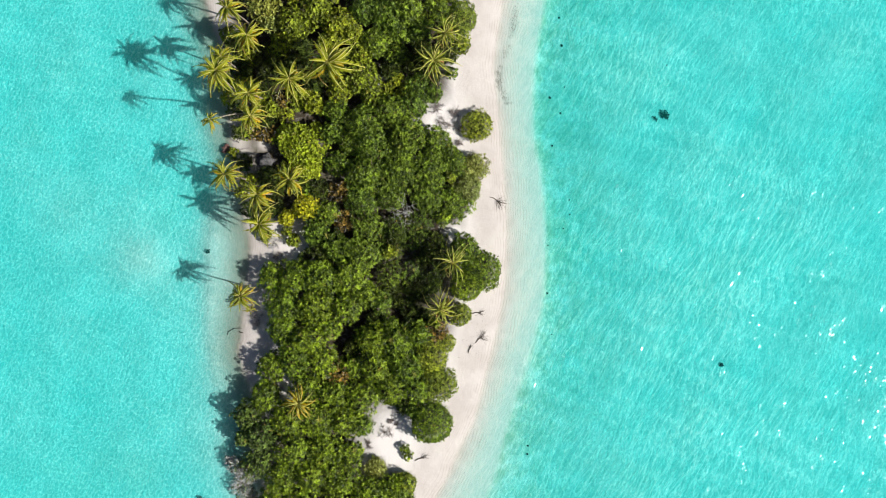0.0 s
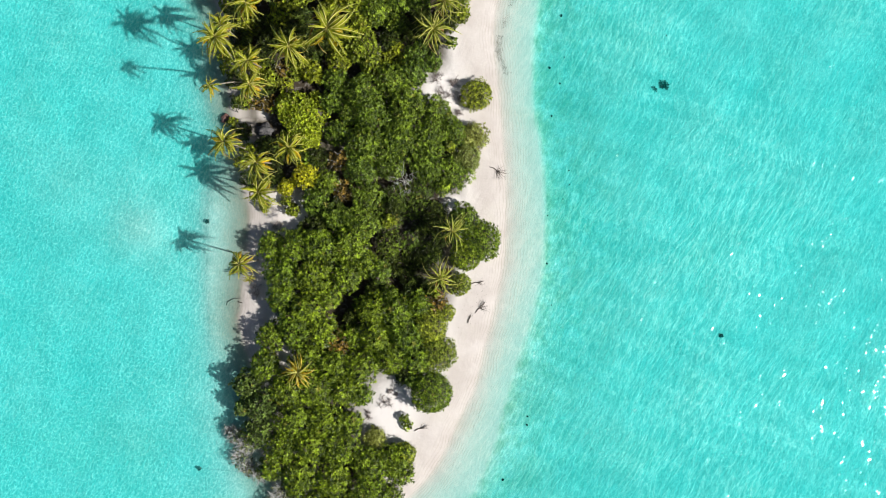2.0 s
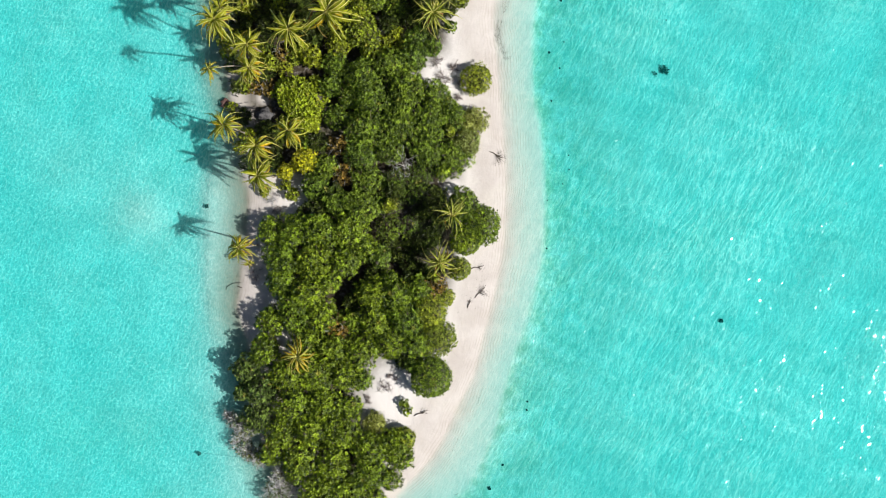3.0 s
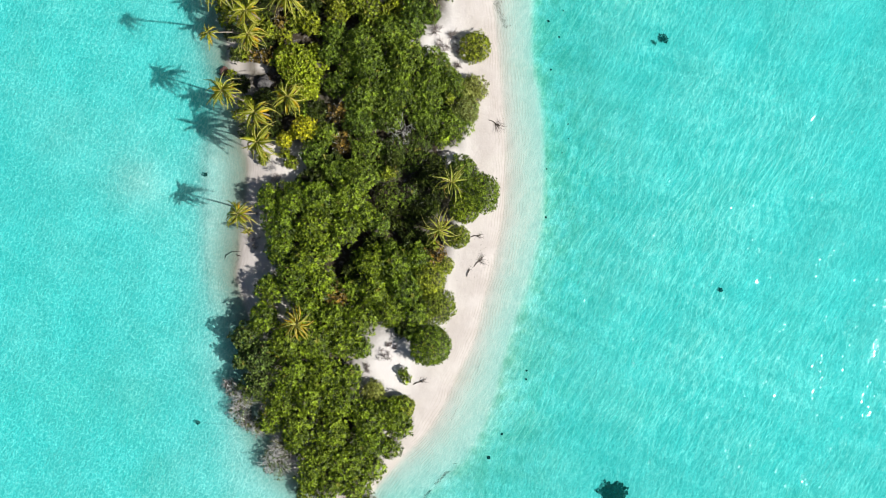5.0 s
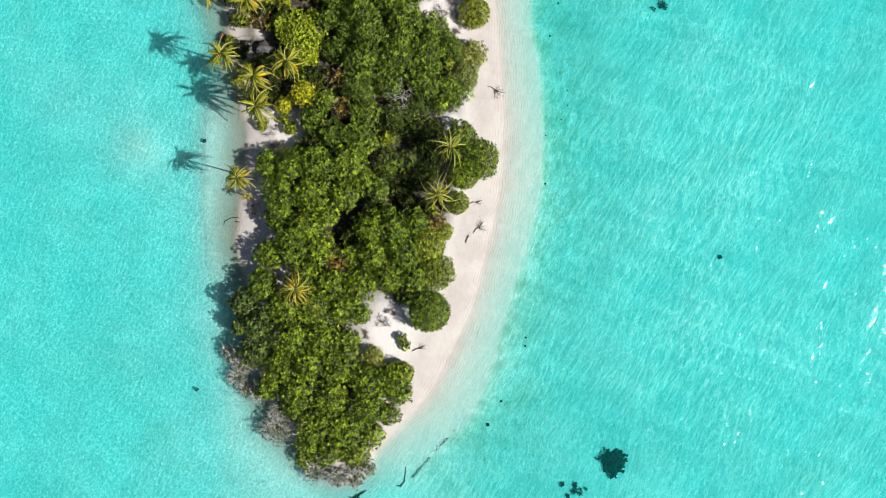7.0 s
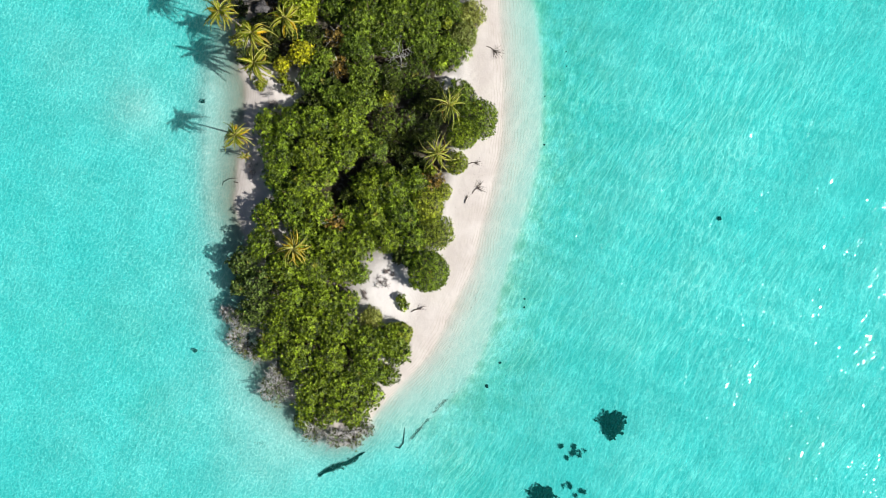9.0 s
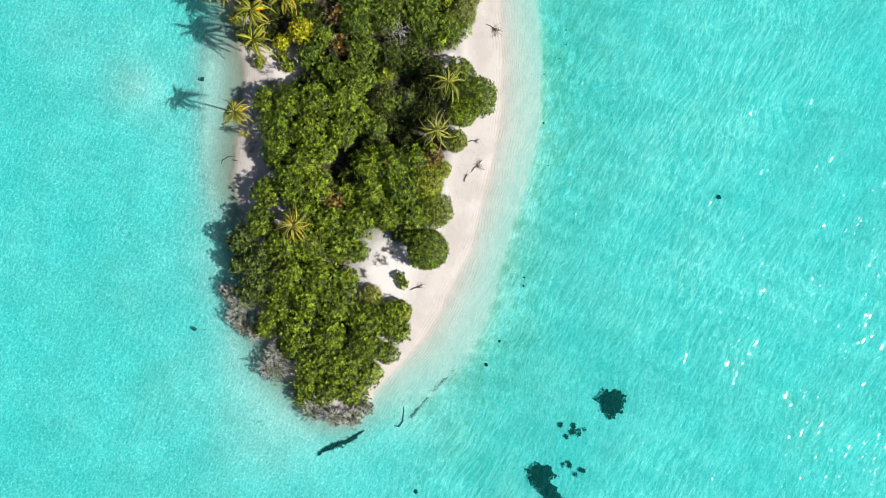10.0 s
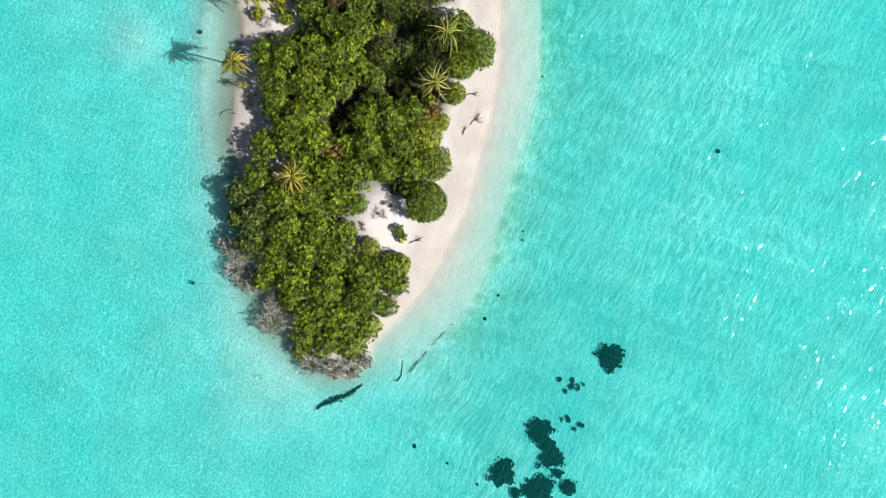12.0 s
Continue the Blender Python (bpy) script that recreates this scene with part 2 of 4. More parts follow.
def tube(points, radii, sides=5):
    """A tapered tube along a line of points, closed at both ends."""
    points = np.asarray(points, float)
    along = np.gradient(points, axis=0)
    along /= np.linalg.norm(along, axis=1)[:, None] + 1e-9
    ref = np.where(np.abs(along[:, 2:3]) > 0.9, np.array([[1.0, 0, 0]]), np.array([[0, 0, 1.0]]))
    u = np.cross(along, ref)
    u /= np.linalg.norm(u, axis=1)[:, None] + 1e-9
    v = np.cross(along, u)
    a = np.arange(sides) * 2 * np.pi / sides
    ring = points[:, None] + np.asarray(radii, float).reshape(-1, 1, 1) * (np.cos(a)[None, :, None] * u[:, None] + np.sin(a)[None, :, None] * v[:, None])
    faces = [(i * sides + k, i * sides + (k + 1) % sides, (i + 1) * sides + (k + 1) % sides, (i + 1) * sides + k) for i in range(len(points) - 1) for k in range(sides)]
    last = (len(points) - 1) * sides
    return ring.reshape(-1, 3), faces + [tuple(range(sides))[::-1], tuple(range(last, last + sides))]


def leaves(rng, spots, normals, size, count, width, lift=(0.1, 0.9), droop=0.15):
    """Tufts of folded leaves at the given spots: vertices and quads; the leaves of a tuft share its root."""
    n = len(spots)
    up = normals / (np.linalg.norm(normals, axis=1)[:, None] + 1e-9)
    ref = rng.normal(size=(n, 3))
    t = np.cross(up, ref)
    t /= np.linalg.norm(t, axis=1)[:, None] + 1e-9
    b = np.cross(up, t)
    turn = (np.arange(count)[None] + rng.uniform(0, 0.6, (n, count))) * 2 * np.pi / count + rng.uniform(0, 6.28, (n, 1))
    rise = rng.uniform(lift[0], lift[1], (n, count))
    length = (size * rng.uniform(0.65, 1.25, (n, 1)) * rng.uniform(0.75, 1.2, (n, count)))[..., None]
    way = (np.cos(turn) * np.cos(rise))[..., None] * t[:, None] + (np.sin(turn) * np.cos(rise))[..., None] * b[:, None] + np.sin(rise)[..., None] * up[:, None]
    side = np.cross(way, up[:, None])
    side /= np.linalg.norm(side, axis=2)[..., None] + 1e-9
    mid = spots[:, None] + way * length * 0.55
    fold = up[:, None] * length * 0.06
    tip = spots[:, None] + way * length - np.array([0, 0, 1.0]) * length * droop
    blades = np.stack([mid + side * length * width + fold, tip, mid - side * length * width + fold], 2).reshape(n, count * 3, 3)
    verts = np.concatenate([spots[:, None], blades], 1).reshape(-1, 3)
    root = (np.arange(n) * (count * 3 + 1))[:, None]
    first = root + 1 + 3 * np.arange(count)[None]
    faces = np.stack([np.broadcast_to(root, first.shape), first, first + 1, first + 2], 2).reshape(-1, 4)
    return verts, faces


def dome(rng, count, r, h, centre, low=-0.25, lobes=11, shell=1.0, relief=1.0):
    """Evenly strewn spots and outward normals on a lobed crown."""
    i = np.arange(count)
    z = np.clip(low + (1 - low) * (i + rng.uniform(0, 1, count)) / count, -1, 1)
    a = i * 2.39996 + rng.uniform(-0.5, 0.5, count) / np.sqrt(count) * 6 + rng.uniform(0, 6.28)
    s = np.sqrt(1 - z * z)
    d = np.stack([s * np.cos(a), s * np.sin(a), z], 1)
    k = rng.normal(size=(lobes, 3))
    k[:, 2] = np.abs(k[:, 2]) * 0.9
    k /= np.linalg.norm(k, axis=1)[:, None]
    swell = rng.uniform(0.6, 1.0, lobes)
    near = np.max(swell[None] * np.exp(-(1 - d @ k.T) / 0.07), axis=1)
    rad = shell * (1.0 + relief * (0.36 * near - 0.28)) * (1 + relief * rng.uniform(-0.17, 0.10, count))
    spots = d * rad[:, None] * np.array([r, r, h * 0.58]) + np.array([0, 0, centre])
    lean = k[np.argmax(d @ k.T, axis=1)]
    normals = d * np.array([1 / r, 1 / r, 1 / (h * 0.58)])
    normals /= np.linalg.norm(normals, axis=1)[:, None]
    return spots, normals + relief * (d - lean) + np.array([0, 0, 0.35 + 0.4 * (1 - relief)]) + rng.normal(0, 0.30 + 0.2 * (1 - relief), (count, 3))


def twigs(rng, r, h, count, thick=0.05, spread=1.0, steps=4, flat=False, forks=2):
    """Bent bare branches from one foot, each with a few forks."""
    shapes = []
    for i in range(count):
        a = rng.normal(-0.1, 0.5) if flat else rng.uniform(0, 2 * np.pi)
        reach, top = r * rng.uniform(0.5, 1.0) * spread, h * rng.uniform(0.55, 1.0)
        end = np.array([math.cos(a) * reach, math.sin(a) * reach, top])
        if flat:
            end[2] = rng.uniform(0.05, max(0.1, h))
        s = np.linspace(0, 1, steps)[:, None]
        line = end[None] * s + np.array([0, 0, h * 0.25]) * np.sin(s * np.pi) + np.cumsum(rng.normal(0, 0.04 * r, (steps, 3)), axis=0) * s
        shapes.append(tube(line, np.linspace(thick, thick * 0.3, steps), 4))
        for j in range(forks):
            k = rng.integers(1, steps - 1)
            out = (end * 0.45 + rng.normal(0, 0.28 * r, 3) * np.array([1, 1, 0.5])) * rng.uniform(0.5, 1.0)
            shapes.append(tube(np.stack([line[k], line[k] + out * 0.5 + rng.normal(0, 0.03 * r, 3), line[k] + out]), [thick * 0.6, thick * 0.4, thick * 0.2], 3))
    return joined(shapes)


# ---- the island's plan: edge of the dry sand and edge of the shallow shelf, west side then east side ----
DRY_W = [
    (-43.9, 54.3), (-44.2, 47.2), (-41.2, 36.6), (-40.0, 28.3), (-39.6, 21.2), (-38.6, 12.9), (-37.3, 5.8), (-36.4, 0.4),
    (-35.2, -3.7), (-36.0, -12.1), (-37.5, -24.1), (-37.5, -28.9), (-35.9, -33.7), (-34.5, -39.7), (-34.7, -48.2), (-33.3, -54.7),
    (-31.2, -60.7), (-28.6, -65.5), (-23.6, -71.5), (-19.8, -76.1), (-15.3, -78.5),
]
DRY_E = [
    (-11.4, -77.0), (-7.6, -71.3), (-2.8, -65.8), (3.7, -58.4), (9.7, -46.4), (12.1, -41.2), (14.6, -31.5), (17.0, -21.9),
    (18.6, -12.2), (18.9, -0.2), (18.1, 11.8), (17.1, 23.8), (16.2, 34.5), (18.1, 47.6), (19.0, 54.7),
]
SHELF_W = [
    (-47.6, 54.2), (-47.7, 47.2), (-46.3, 41.3), (-44.0, 35.4), (-44.1, 26.0), (-43.1, 19.4), (-41.1, 13.5), (-40.6, 7.0),
    (-42.5, 2.5), (-43.6, -2.5), (-43.8, -12.1), (-43.8, -21.7), (-43.0, -30.1), (-41.4, -38.5), (-41.2, -48.1), (-39.0, -58.3),
    (-37.9, -70.2), (-38.5, -82.2), (-30.8, -89.5),
]
SHELF_E = [
    (-15.3, -84.2), (-4.5, -79.0), (1.5, -75.2), (8.7, -68.2), (13.5, -62.0), (17.4, -52.4), (18.4, -47.3), (21.6, -36.4),
    (25.1, -25.5), (27.3, -14.6), (27.7, -3.8), (26.8, 9.4), (25.0, 20.2), (25.3, 34.6), (27.4, 47.7), (28.1, 54.8),
]


def rounded(points, steps=5):
    """A closed smooth line through the points."""
    p = np.array(points, float)
    a, b, c, d = np.roll(p, 1, 0), p, np.roll(p, -1, 0), np.roll(p, -2, 0)
    rows = []
    for k in range(steps):
        t = k / steps
        rows.append(0.5 * (2 * b + (c - a) * t + (2 * a - 5 * b + 4 * c - d) * t * t + (3 * b - a - 3 * c + d) * t ** 3))
    return np.stack(rows, 1).reshape(-1, 2)


def distance_to(line, x, y):
    """Signed distance to a closed line, negative inside."""
    best, inside = np.full(x.shape, 1e9), np.zeros(x.shape, bool)
    for (ax, ay), (bx, by) in zip(line, np.roll(line, -1, 0)):
        ex, ey = bx - ax, by - ay
        t = np.clip(((x - ax) * ex + (y - ay) * ey) / (ex * ex + ey * ey + 1e-12), 0, 1)
        best = np.minimum(best, (x - ax - t * ex) ** 2 + (y - ay - t * ey) ** 2)
        cross = (ay > y) != (by > y)
        inside ^= cross & (x < ax + (y - ay) / (by - ay if by != ay else 1e-9) * ex)
    return np.where(inside, -1.0, 1.0) * np.sqrt(best)


DRY = rounded(DRY_W + DRY_E + [(16.0, 70.0), (-12.0, 80.0), (-36.0, 70.0)])
SHELF = rounded(SHELF_W + SHELF_E + [(22.0, 76.0), (-12.0, 90.0), (-44.0, 76.0)])


def terrain(x, y):
    """Height of the sand, distance from the dry edge and distance from the shelf's edge."""
    x, y = np.asarray(x, float), np.asarray(y, float)
    s = distance_to(DRY, x, y)
    e = distance_to(SHELF, x, y)
    wobble = 0.5 * np.sin(x * 0.31 + 1.7 * np.sin(y * 0.11)) + 0.5 * np.sin(y * 0.23 + 1.3 * np.sin(x * 0.17))
    east = 1 / (1 + np.exp(np.clip(-(x + 2) / 5, -50, 50)))
    south = 1 / (1 + np.exp(np.clip((y + 74) / 4, -50, 50)))
    reach = (2.8 + 3.0 / (1 + np.exp(np.clip((y + 34) / 4, -50, 50)))) * (1 - east) + (1.5 + 3.5 / (1 + np.exp(np.clip((y + 28) / 6, -50, 50)))) * east + 2.0 * south
    lee = (1 - east) / (1 + np.exp(np.clip((y + 34) / 4, -50, 50)))
    rim = 0.85 * (1 - east) + 0.65 * east + 0.30 * lee + 0.45 * south
    land = 1.1 * (1 - np.exp(np.minimum(s, 0) / 5.0)) + 0.06 * wobble * np.clip(-s / 4, 0, 1)
    flat = -rim * (np.clip(s / np.maximum(s - e, 1e-3), 0, 1)) ** (0.8 - 0.32 * (1 - east) - 0.05 * lee)
    far = np.clip(e, 0, None)
    deep = -rim - (2.0 + 0.10 * (1 - east) - rim) * (1 - np.exp(-far / reach)) - 0.35 * (1 - np.exp(-far / 40.0)) + 0.16 * wobble * np.clip(far / 8, 0, 1)
    deep = deep + 1.1 * np.exp(-((x + 58) ** 2 + (y + 8) ** 2) / 50) + 0.4 * np.exp(-((x + 72) ** 2 + (y - 2) ** 2) / 90)
    z = np.where(s < 0, land, np.where(e < 0, flat, deep))
    return z, s, e


def ground_z(x, y):
    return float(terrain([x], [y])[0][0])


def spread(low, high, step):
    """Even steps over the seen stretch, then ever wider ones out to the horizon."""
    inner = np.arange(low, high + step, step)
    outer = step * np.cumsum(1.28 ** np.arange(1, 30))
    outer = outer[outer < 4000]
    return np.concatenate([(low - outer)[::-1], inner, inner[-1] + outer])


def sheet(xs, ys, z):
    nx, ny = len(xs), len(ys)
    gx, gy = np.meshgrid(xs, ys)
    i = (np.arange(ny - 1)[:, None] * nx + np.arange(nx - 1)[None]).ravel()
    return np.stack([gx.ravel(), gy.ravel(), z.ravel()], 1), np.stack([i, i + 1, i + 1 + nx, i + nx], 1)


def float_layer(ob, name, values):
    ob.data.attributes.new(name, "FLOAT", "POINT").data.foreach_set("value", np.asarray(values, np.float32).ravel())


# ---- the plants: x, y, radius, height ----
OLIVE = [
    (-31.0, 44.5, 3.8, 7.0), (-25.1, 41.6, 3.8, 8.0), (-27.6, 37.4, 2.9, 6.2), (-20.5, 44.1, 3.8, 8.0), (-15.7, 41.0, 3.6, 8.0),
    (-12.9, 39.2, 2.4, 7.5), (-11.3, 34.9, 2.6, 6.0), (-11.3, 30.5, 4.1, 7.0), (-9.4, 26.5, 2.6, 6.0), (-15.8, 27.9, 2.9, 6.0),
    (-21.2, 24.7, 2.2, 5.0), (-22.5, 26.6, 2.4, 4.5), (-30.2, 23.9, 2.0, 4.0), (-33.3, 49.1, 3.6, 7.0), (-25.1, 49.4, 4.1, 8.0),
    (-17.0, 49.4, 4.1, 8.0), (-5.5, -5.4, 1.6, 5.6), (-25.8, -3.1, 1.6, 2.2), (-27.2, -1.1, 1.2, 1.8), (9.2, 37.8, 2.3, 4.5),
    (-29.9, 41.8, 2.6, 6.0), (-18.3, 37.8, 2.4, 6.0),
    (6.9, 10.1, 1.2, 7.0), (3.9, -20.4, 1.1, 5.4),
]
DARK_NORTH = [
    (-11.0, 44.2, 3.1, 8.0), (-6.4, 43.1, 3.6, 8.0), (-8.1, 37.7, 3.4, 7.0), (-1.7, 44.2, 3.6, 8.0), (-3.6, 39.6, 2.6, 6.0),
    (0.6, 39.9, 2.9, 6.2), (-4.1, 35.3, 2.6, 4.6), (3.9, 44.3, 3.4, 6.0), (-8.3, 50.0, 4.1, 8.0), (-0.2, 50.1, 4.1, 7.5),
    (-17.2, 19.1, 2.6, 5.5), (-16.4, 23.2, 3.0, 6.0), (-11.1, 20.8, 4.6, 7.5), (-5.2, 23.2, 3.8, 7.5), (-0.6, 25.1, 3.6, 6.0),
    (-0.2, 29.0, 2.6, 4.6), (3.4, 27.6, 2.3, 3.8), (-9.0, 15.9, 4.6, 8.0), (-2.0, 18.5, 4.6, 8.0), (3.9, 17.2, 3.6, 6.5),
    (6.5, 15.4, 2.4, 4.8), (-2.6, 15.0, 3.6, 8.0), (-13.7, 16.8, 2.6, 6.0),
]
DARK_MID = [
    (-16.1, 12.8, 2.9, 5.0), (-10.1, 10.3, 4.6, 8.0), (-3.2, 10.9, 4.6, 8.0), (2.7, 11.5, 4.3, 7.5), (7.4, 12.2, 3.4, 6.0),
    (7.7, 4.3, 4.1, 5.5), (2.3, 5.9, 3.8, 6.5), (-5.5, 6.3, 3.6, 6.0), (-11.4, 5.1, 3.8, 6.5), (-18.3, 2.4, 2.9, 5.0),
    (-20.8, -1.6, 3.1, 5.0), (-10.2, -0.4, 3.6, 6.5), (-4.4, -0.7, 3.8, 6.5), (0.9, 1.0, 3.4, 6.0), (-16.1, -5.1, 3.6, 6.0),
    (-11.2, -6.0, 4.1, 7.0), (-6.3, -5.0, 3.6, 6.2), (-5.5, -10.7, 3.4, 6.5), (-0.3, -2.8, 2.9, 5.2), (-1.4, -9.6, 2.6, 4.0), (2.9, -11.8, 2.4, 3.6),
    (9.8, -5.1, 3.6, 6.0), (-7.3, -16.1, 2.6, 6.0), (-0.3, -38.8, 2.2, 4.0), (-22.7, 6.9, 1.6, 3.4),
]
SCAEVOLA_A = [
    (-30.0, -10.7, 3.1, 5.5), (-25.2, -10.7, 4.1, 6.5), (-19.5, -10.7, 4.3, 7.5), (-13.7, -10.7, 4.3, 7.5), (-10.0, -14.3, 2.9, 6.5),
    (-27.6, -16.6, 4.3, 6.5), (-20.7, -17.1, 4.6, 8.0), (-14.3, -16.6, 3.8, 7.5), (-27.9, -21.9, 3.4, 6.0), (-22.5, -23.6, 4.1, 7.5),
    (-17.9, -21.0, 2.9, 7.0), (-25.2, -27.1, 4.6, 7.0), (-30.1, -29.6, 3.4, 5.5), (-19.7, -28.4, 4.1, 6.5), (-8.8, -23.9, 3.8, 7.0),
    (-4.1, -24.8, 4.1, 7.5), (0.6, -22.8, 3.1, 6.0), (-5.6, -20.9, 2.2, 5.0), (5.7, 1.6, 1.9, 4.6), (-2.0, -29.5, 4.3, 7.5),
]
SCAEVOLA_B = [
    (-8.5, -29.6, 4.1, 7.0), (0.3, -34.4, 3.1, 6.5), (-5.6, -34.4, 3.8, 6.5), (-11.5, -35.5, 4.1, 6.5), (-17.1, -35.5, 3.8, 6.5),
    (-22.7, -34.3, 3.6, 6.0), (-31.5, -35.5, 3.6, 6.0), (-26.7, -40.2, 4.1, 6.5), (-20.9, -40.8, 4.3, 6.5), (-14.8, -40.9, 3.8, 6.0),
    (-11.3, -41.9, 2.4, 5.0), (-25.6, -46.7, 4.3, 6.5), (-19.0, -47.3, 4.3, 6.5), (-13.9, -47.6, 2.9, 5.0), (-33.0, -49.5, 3.5, 6.2),
    (-35.4, -39.6, 3.3, 6.6), (-31.9, -43.9, 3.8, 6.5), (-36.1, -44.6, 2.2, 5.6), (-13.3, -29.7, 2.9, 5.5),
]
SCAEVOLA_C = [
    (-3.2, -58.2, 3.1, 5.0), (-4.6, -55.6, 4.1, 5.2), (-10.0, -56.3, 4.1, 6.0), (-16.0, -52.2, 4.3, 6.5), (-21.9, -52.2, 4.1, 6.5),
    (-27.7, -52.2, 3.8, 6.0), (-30.0, -56.9, 3.1, 5.0), (-24.3, -58.1, 4.1, 6.0), (-17.2, -59.3, 4.3, 6.5), (-10.2, -61.6, 4.3, 6.2),
    (-5.3, -63.2, 2.6, 4.2), (-14.9, -65.8, 4.3, 6.0), (-20.6, -65.2, 4.1, 5.5), (-25.3, -61.7, 2.6, 4.4), (-9.1, -67.4, 3.1, 4.6),
    (-12.4, -71.4, 3.4, 4.2), (-18.3, -70.9, 3.4, 4.2), (-22.1, -69.8, 2.9, 3.8), (-23.1, -72.7, 1.9, 3.0),
]
FINE_EDGE = [
    (9.2, 43.0, 3.7, 5.5), (11.7, 12.0, 3.5, 4.4), (10.5, 7.5, 3.4, 5.0), (13.6, -9.6, 4.3, 5.5), (10.5, -12.7, 3.4, 5.0),
    (9.2, -18.8, 2.5, 4.0), (2.7, -27.6, 4.1, 6.0), (6.3, -24.7, 1.9, 3.4), (4.6, -33.3, 4.0, 5.4), (3.3, -41.4, 4.7, 5.9),
    (12.8, 20.9, 3.5, 3.4), (6.8, 49.7, 3.6, 5.5),
]
FINE_SOUTH = [
    (-8.5, -51.1, 2.4, 3.2), (-2.6, -54.6, 2.6, 3.8),
]
YELLOW = [
    (-23.5, 16.0, 5.3, 5.8), (-26.9, 18.4, 2.9, 5.0), (-22.2, 12.2, 3.1, 5.0), (-23.0, 4.0, 3.1, 5.1), (-27.0, 1.5, 1.8, 4.0),
]
RUSTY = [
    (-30.3, 18.7, 2.2, 3.4), (-33.3, 19.0, 1.6, 2.4), (-15.9, 6.9, 2.2, 4.6), (-15.0, 0.8, 2.6, 5.0), (3.9, -22.5, 2.6, 4.6),
    (-16.2, -30.8, 2.9, 5.6), (1.3, -23.9, 1.7, 4.4), (-27.9, 25.8, 1.7, 3.2),
]
GREY = [
    (-21.0, -75.5, 2.6, 2.8), (-16.3, -76.7, 2.4, 2.5), (-12.5, -76.7, 2.6, 2.8), (-9.7, -74.7, 2.0, 2.4), (-28.9, -66.2, 3.8, 3.8),
    (-28.1, -62.3, 2.3, 2.8), (-36.9, -55.6, 2.6, 2.8), (-32.8, -58.8, 2.4, 2.6), (-35.4, -58.0, 2.0, 2.2), (-37.6, -51.1, 2.2, 3.0),
    (-35.6, -52.3, 2.4, 3.6), (-39.6, -49.9, 1.2, 2.0),
]
DRY_BRUSH = [
    (5.7, 21.3, 1.9, 1.1), (4.5, 24.8, 1.7, 1.6), (-6.6, -44.0, 1.6, 1.1), (-9.9, -46.2, 1.0, 0.8), (9.3, 20.7, 1.4, 1.2),
    (-33.6, -20.4, 1.4, 1.5), (-29.7, -3.7, 1.4, 2.2), (-29.2, -6.7, 1.2, 1.4), (3.3, -14.5, 1.7, 2.0), (-4.4, -14.5, 2.4, 2.6), (-5.6, -41.4, 0.7, 0.7), (-4.3, -42.2, 0.5, 0.5), (8.0, 23.6, 1.3, 1.0), (9.0, 17.2, 0.9, 0.8),
]
LOW_GREEN = [
    (-1.9, -48.7, 1.2, 1.5), (-2.5, -47.2, 1.0, 2.0), (-3.3, -38.3, 1.2, 1.2), (7.5, 31.9, 1.4, 2.0),
]
UNDER_NORTH = [
    (-37.8, 37.5, 2.4, 3.0), (-31.4, 34.5, 3.1, 3.5), (-28.2, 32.5, 2.9, 3.5), (-22.6, 31.6, 3.1, 4.0), (-36.4, 32.8, 2.9, 3.0),
    (-31.4, 29.0, 2.9, 3.5), (-21.7, 29.0, 2.4, 4.0), (-14.9, 32.7, 3.1, 5.0), (-31.5, 22.0, 2.4, 3.0), (-37.4, 24.0, 2.2, 2.5),
    (-36.9, 19.3, 1.7, 2.0), (-36.1, 12.9, 1.9, 2.0), (-31.3, 10.2, 2.2, 2.5), (-29.2, 8.1, 2.4, 3.0), (-30.2, 3.6, 2.4, 3.0),
    (-24.4, 8.7, 2.4, 3.5), (-20.3, 7.5, 2.2, 4.0), (-34.9, 3.2, 1.9, 2.2), (-19.0, 31.3, 2.9, 5.0), (1.0, 35.2, 2.6, 4.0),
    (3.0, 31.5, 2.2, 3.2), (-1.8, 33.8, 2.4, 3.5), (6.5, 35.8, 2.2, 4.0), (-24.0, 36.1, 2.9, 5.0),
]
UNDER_MID = [
    (3.9, -3.7, 2.6, 4.0), (5.1, -8.5, 2.6, 4.0), (1.5, -19.5, 2.2, 3.0), (-17.4, -2.5, 2.4, 4.5), (-19.5, -5.1, 2.4, 4.0),
    (-23.4, -6.7, 1.4, 2.0), (-1.8, -21.3, 2.2, 4.0), (0.9, -28.6, 2.6, 5.0), (-10.6, -27.6, 2.4, 5.0), (-2.1, -38.3, 1.7, 3.0),
]
UNDER_WEST = [
    (-39.4, 39.6, 1.8, 2.4), (-40.2, 29.3, 1.8, 2.0), (-39.0, 26.7, 1.9, 2.4), (-34.9, 35.4, 2.6, 3.4), (-36.1, 29.3, 2.4, 3.0),
    (-35.1, 19.7, 2.0, 2.4), (-38.5, 15.0, 1.3, 1.4), (-35.1, 9.1, 2.0, 2.4), (-36.8, 6.7, 1.4, 2.0),
    (-31.7, -2.3, 1.4, 1.8), (-4.1, 29.9, 1.9, 3.0), (-2.2, 27.5, 2.2, 3.5), (-27.4, 22.9, 1.9, 2.6),
    (-24.4, 26.0, 2.4, 3.4), (-32.6, 25.7, 2.4, 3.2), (-20.9, 19.9, 1.7, 3.0), (-27.3, 11.4, 1.9, 2.5),
    (-6.3, 28.5, 1.7, 2.4),
]
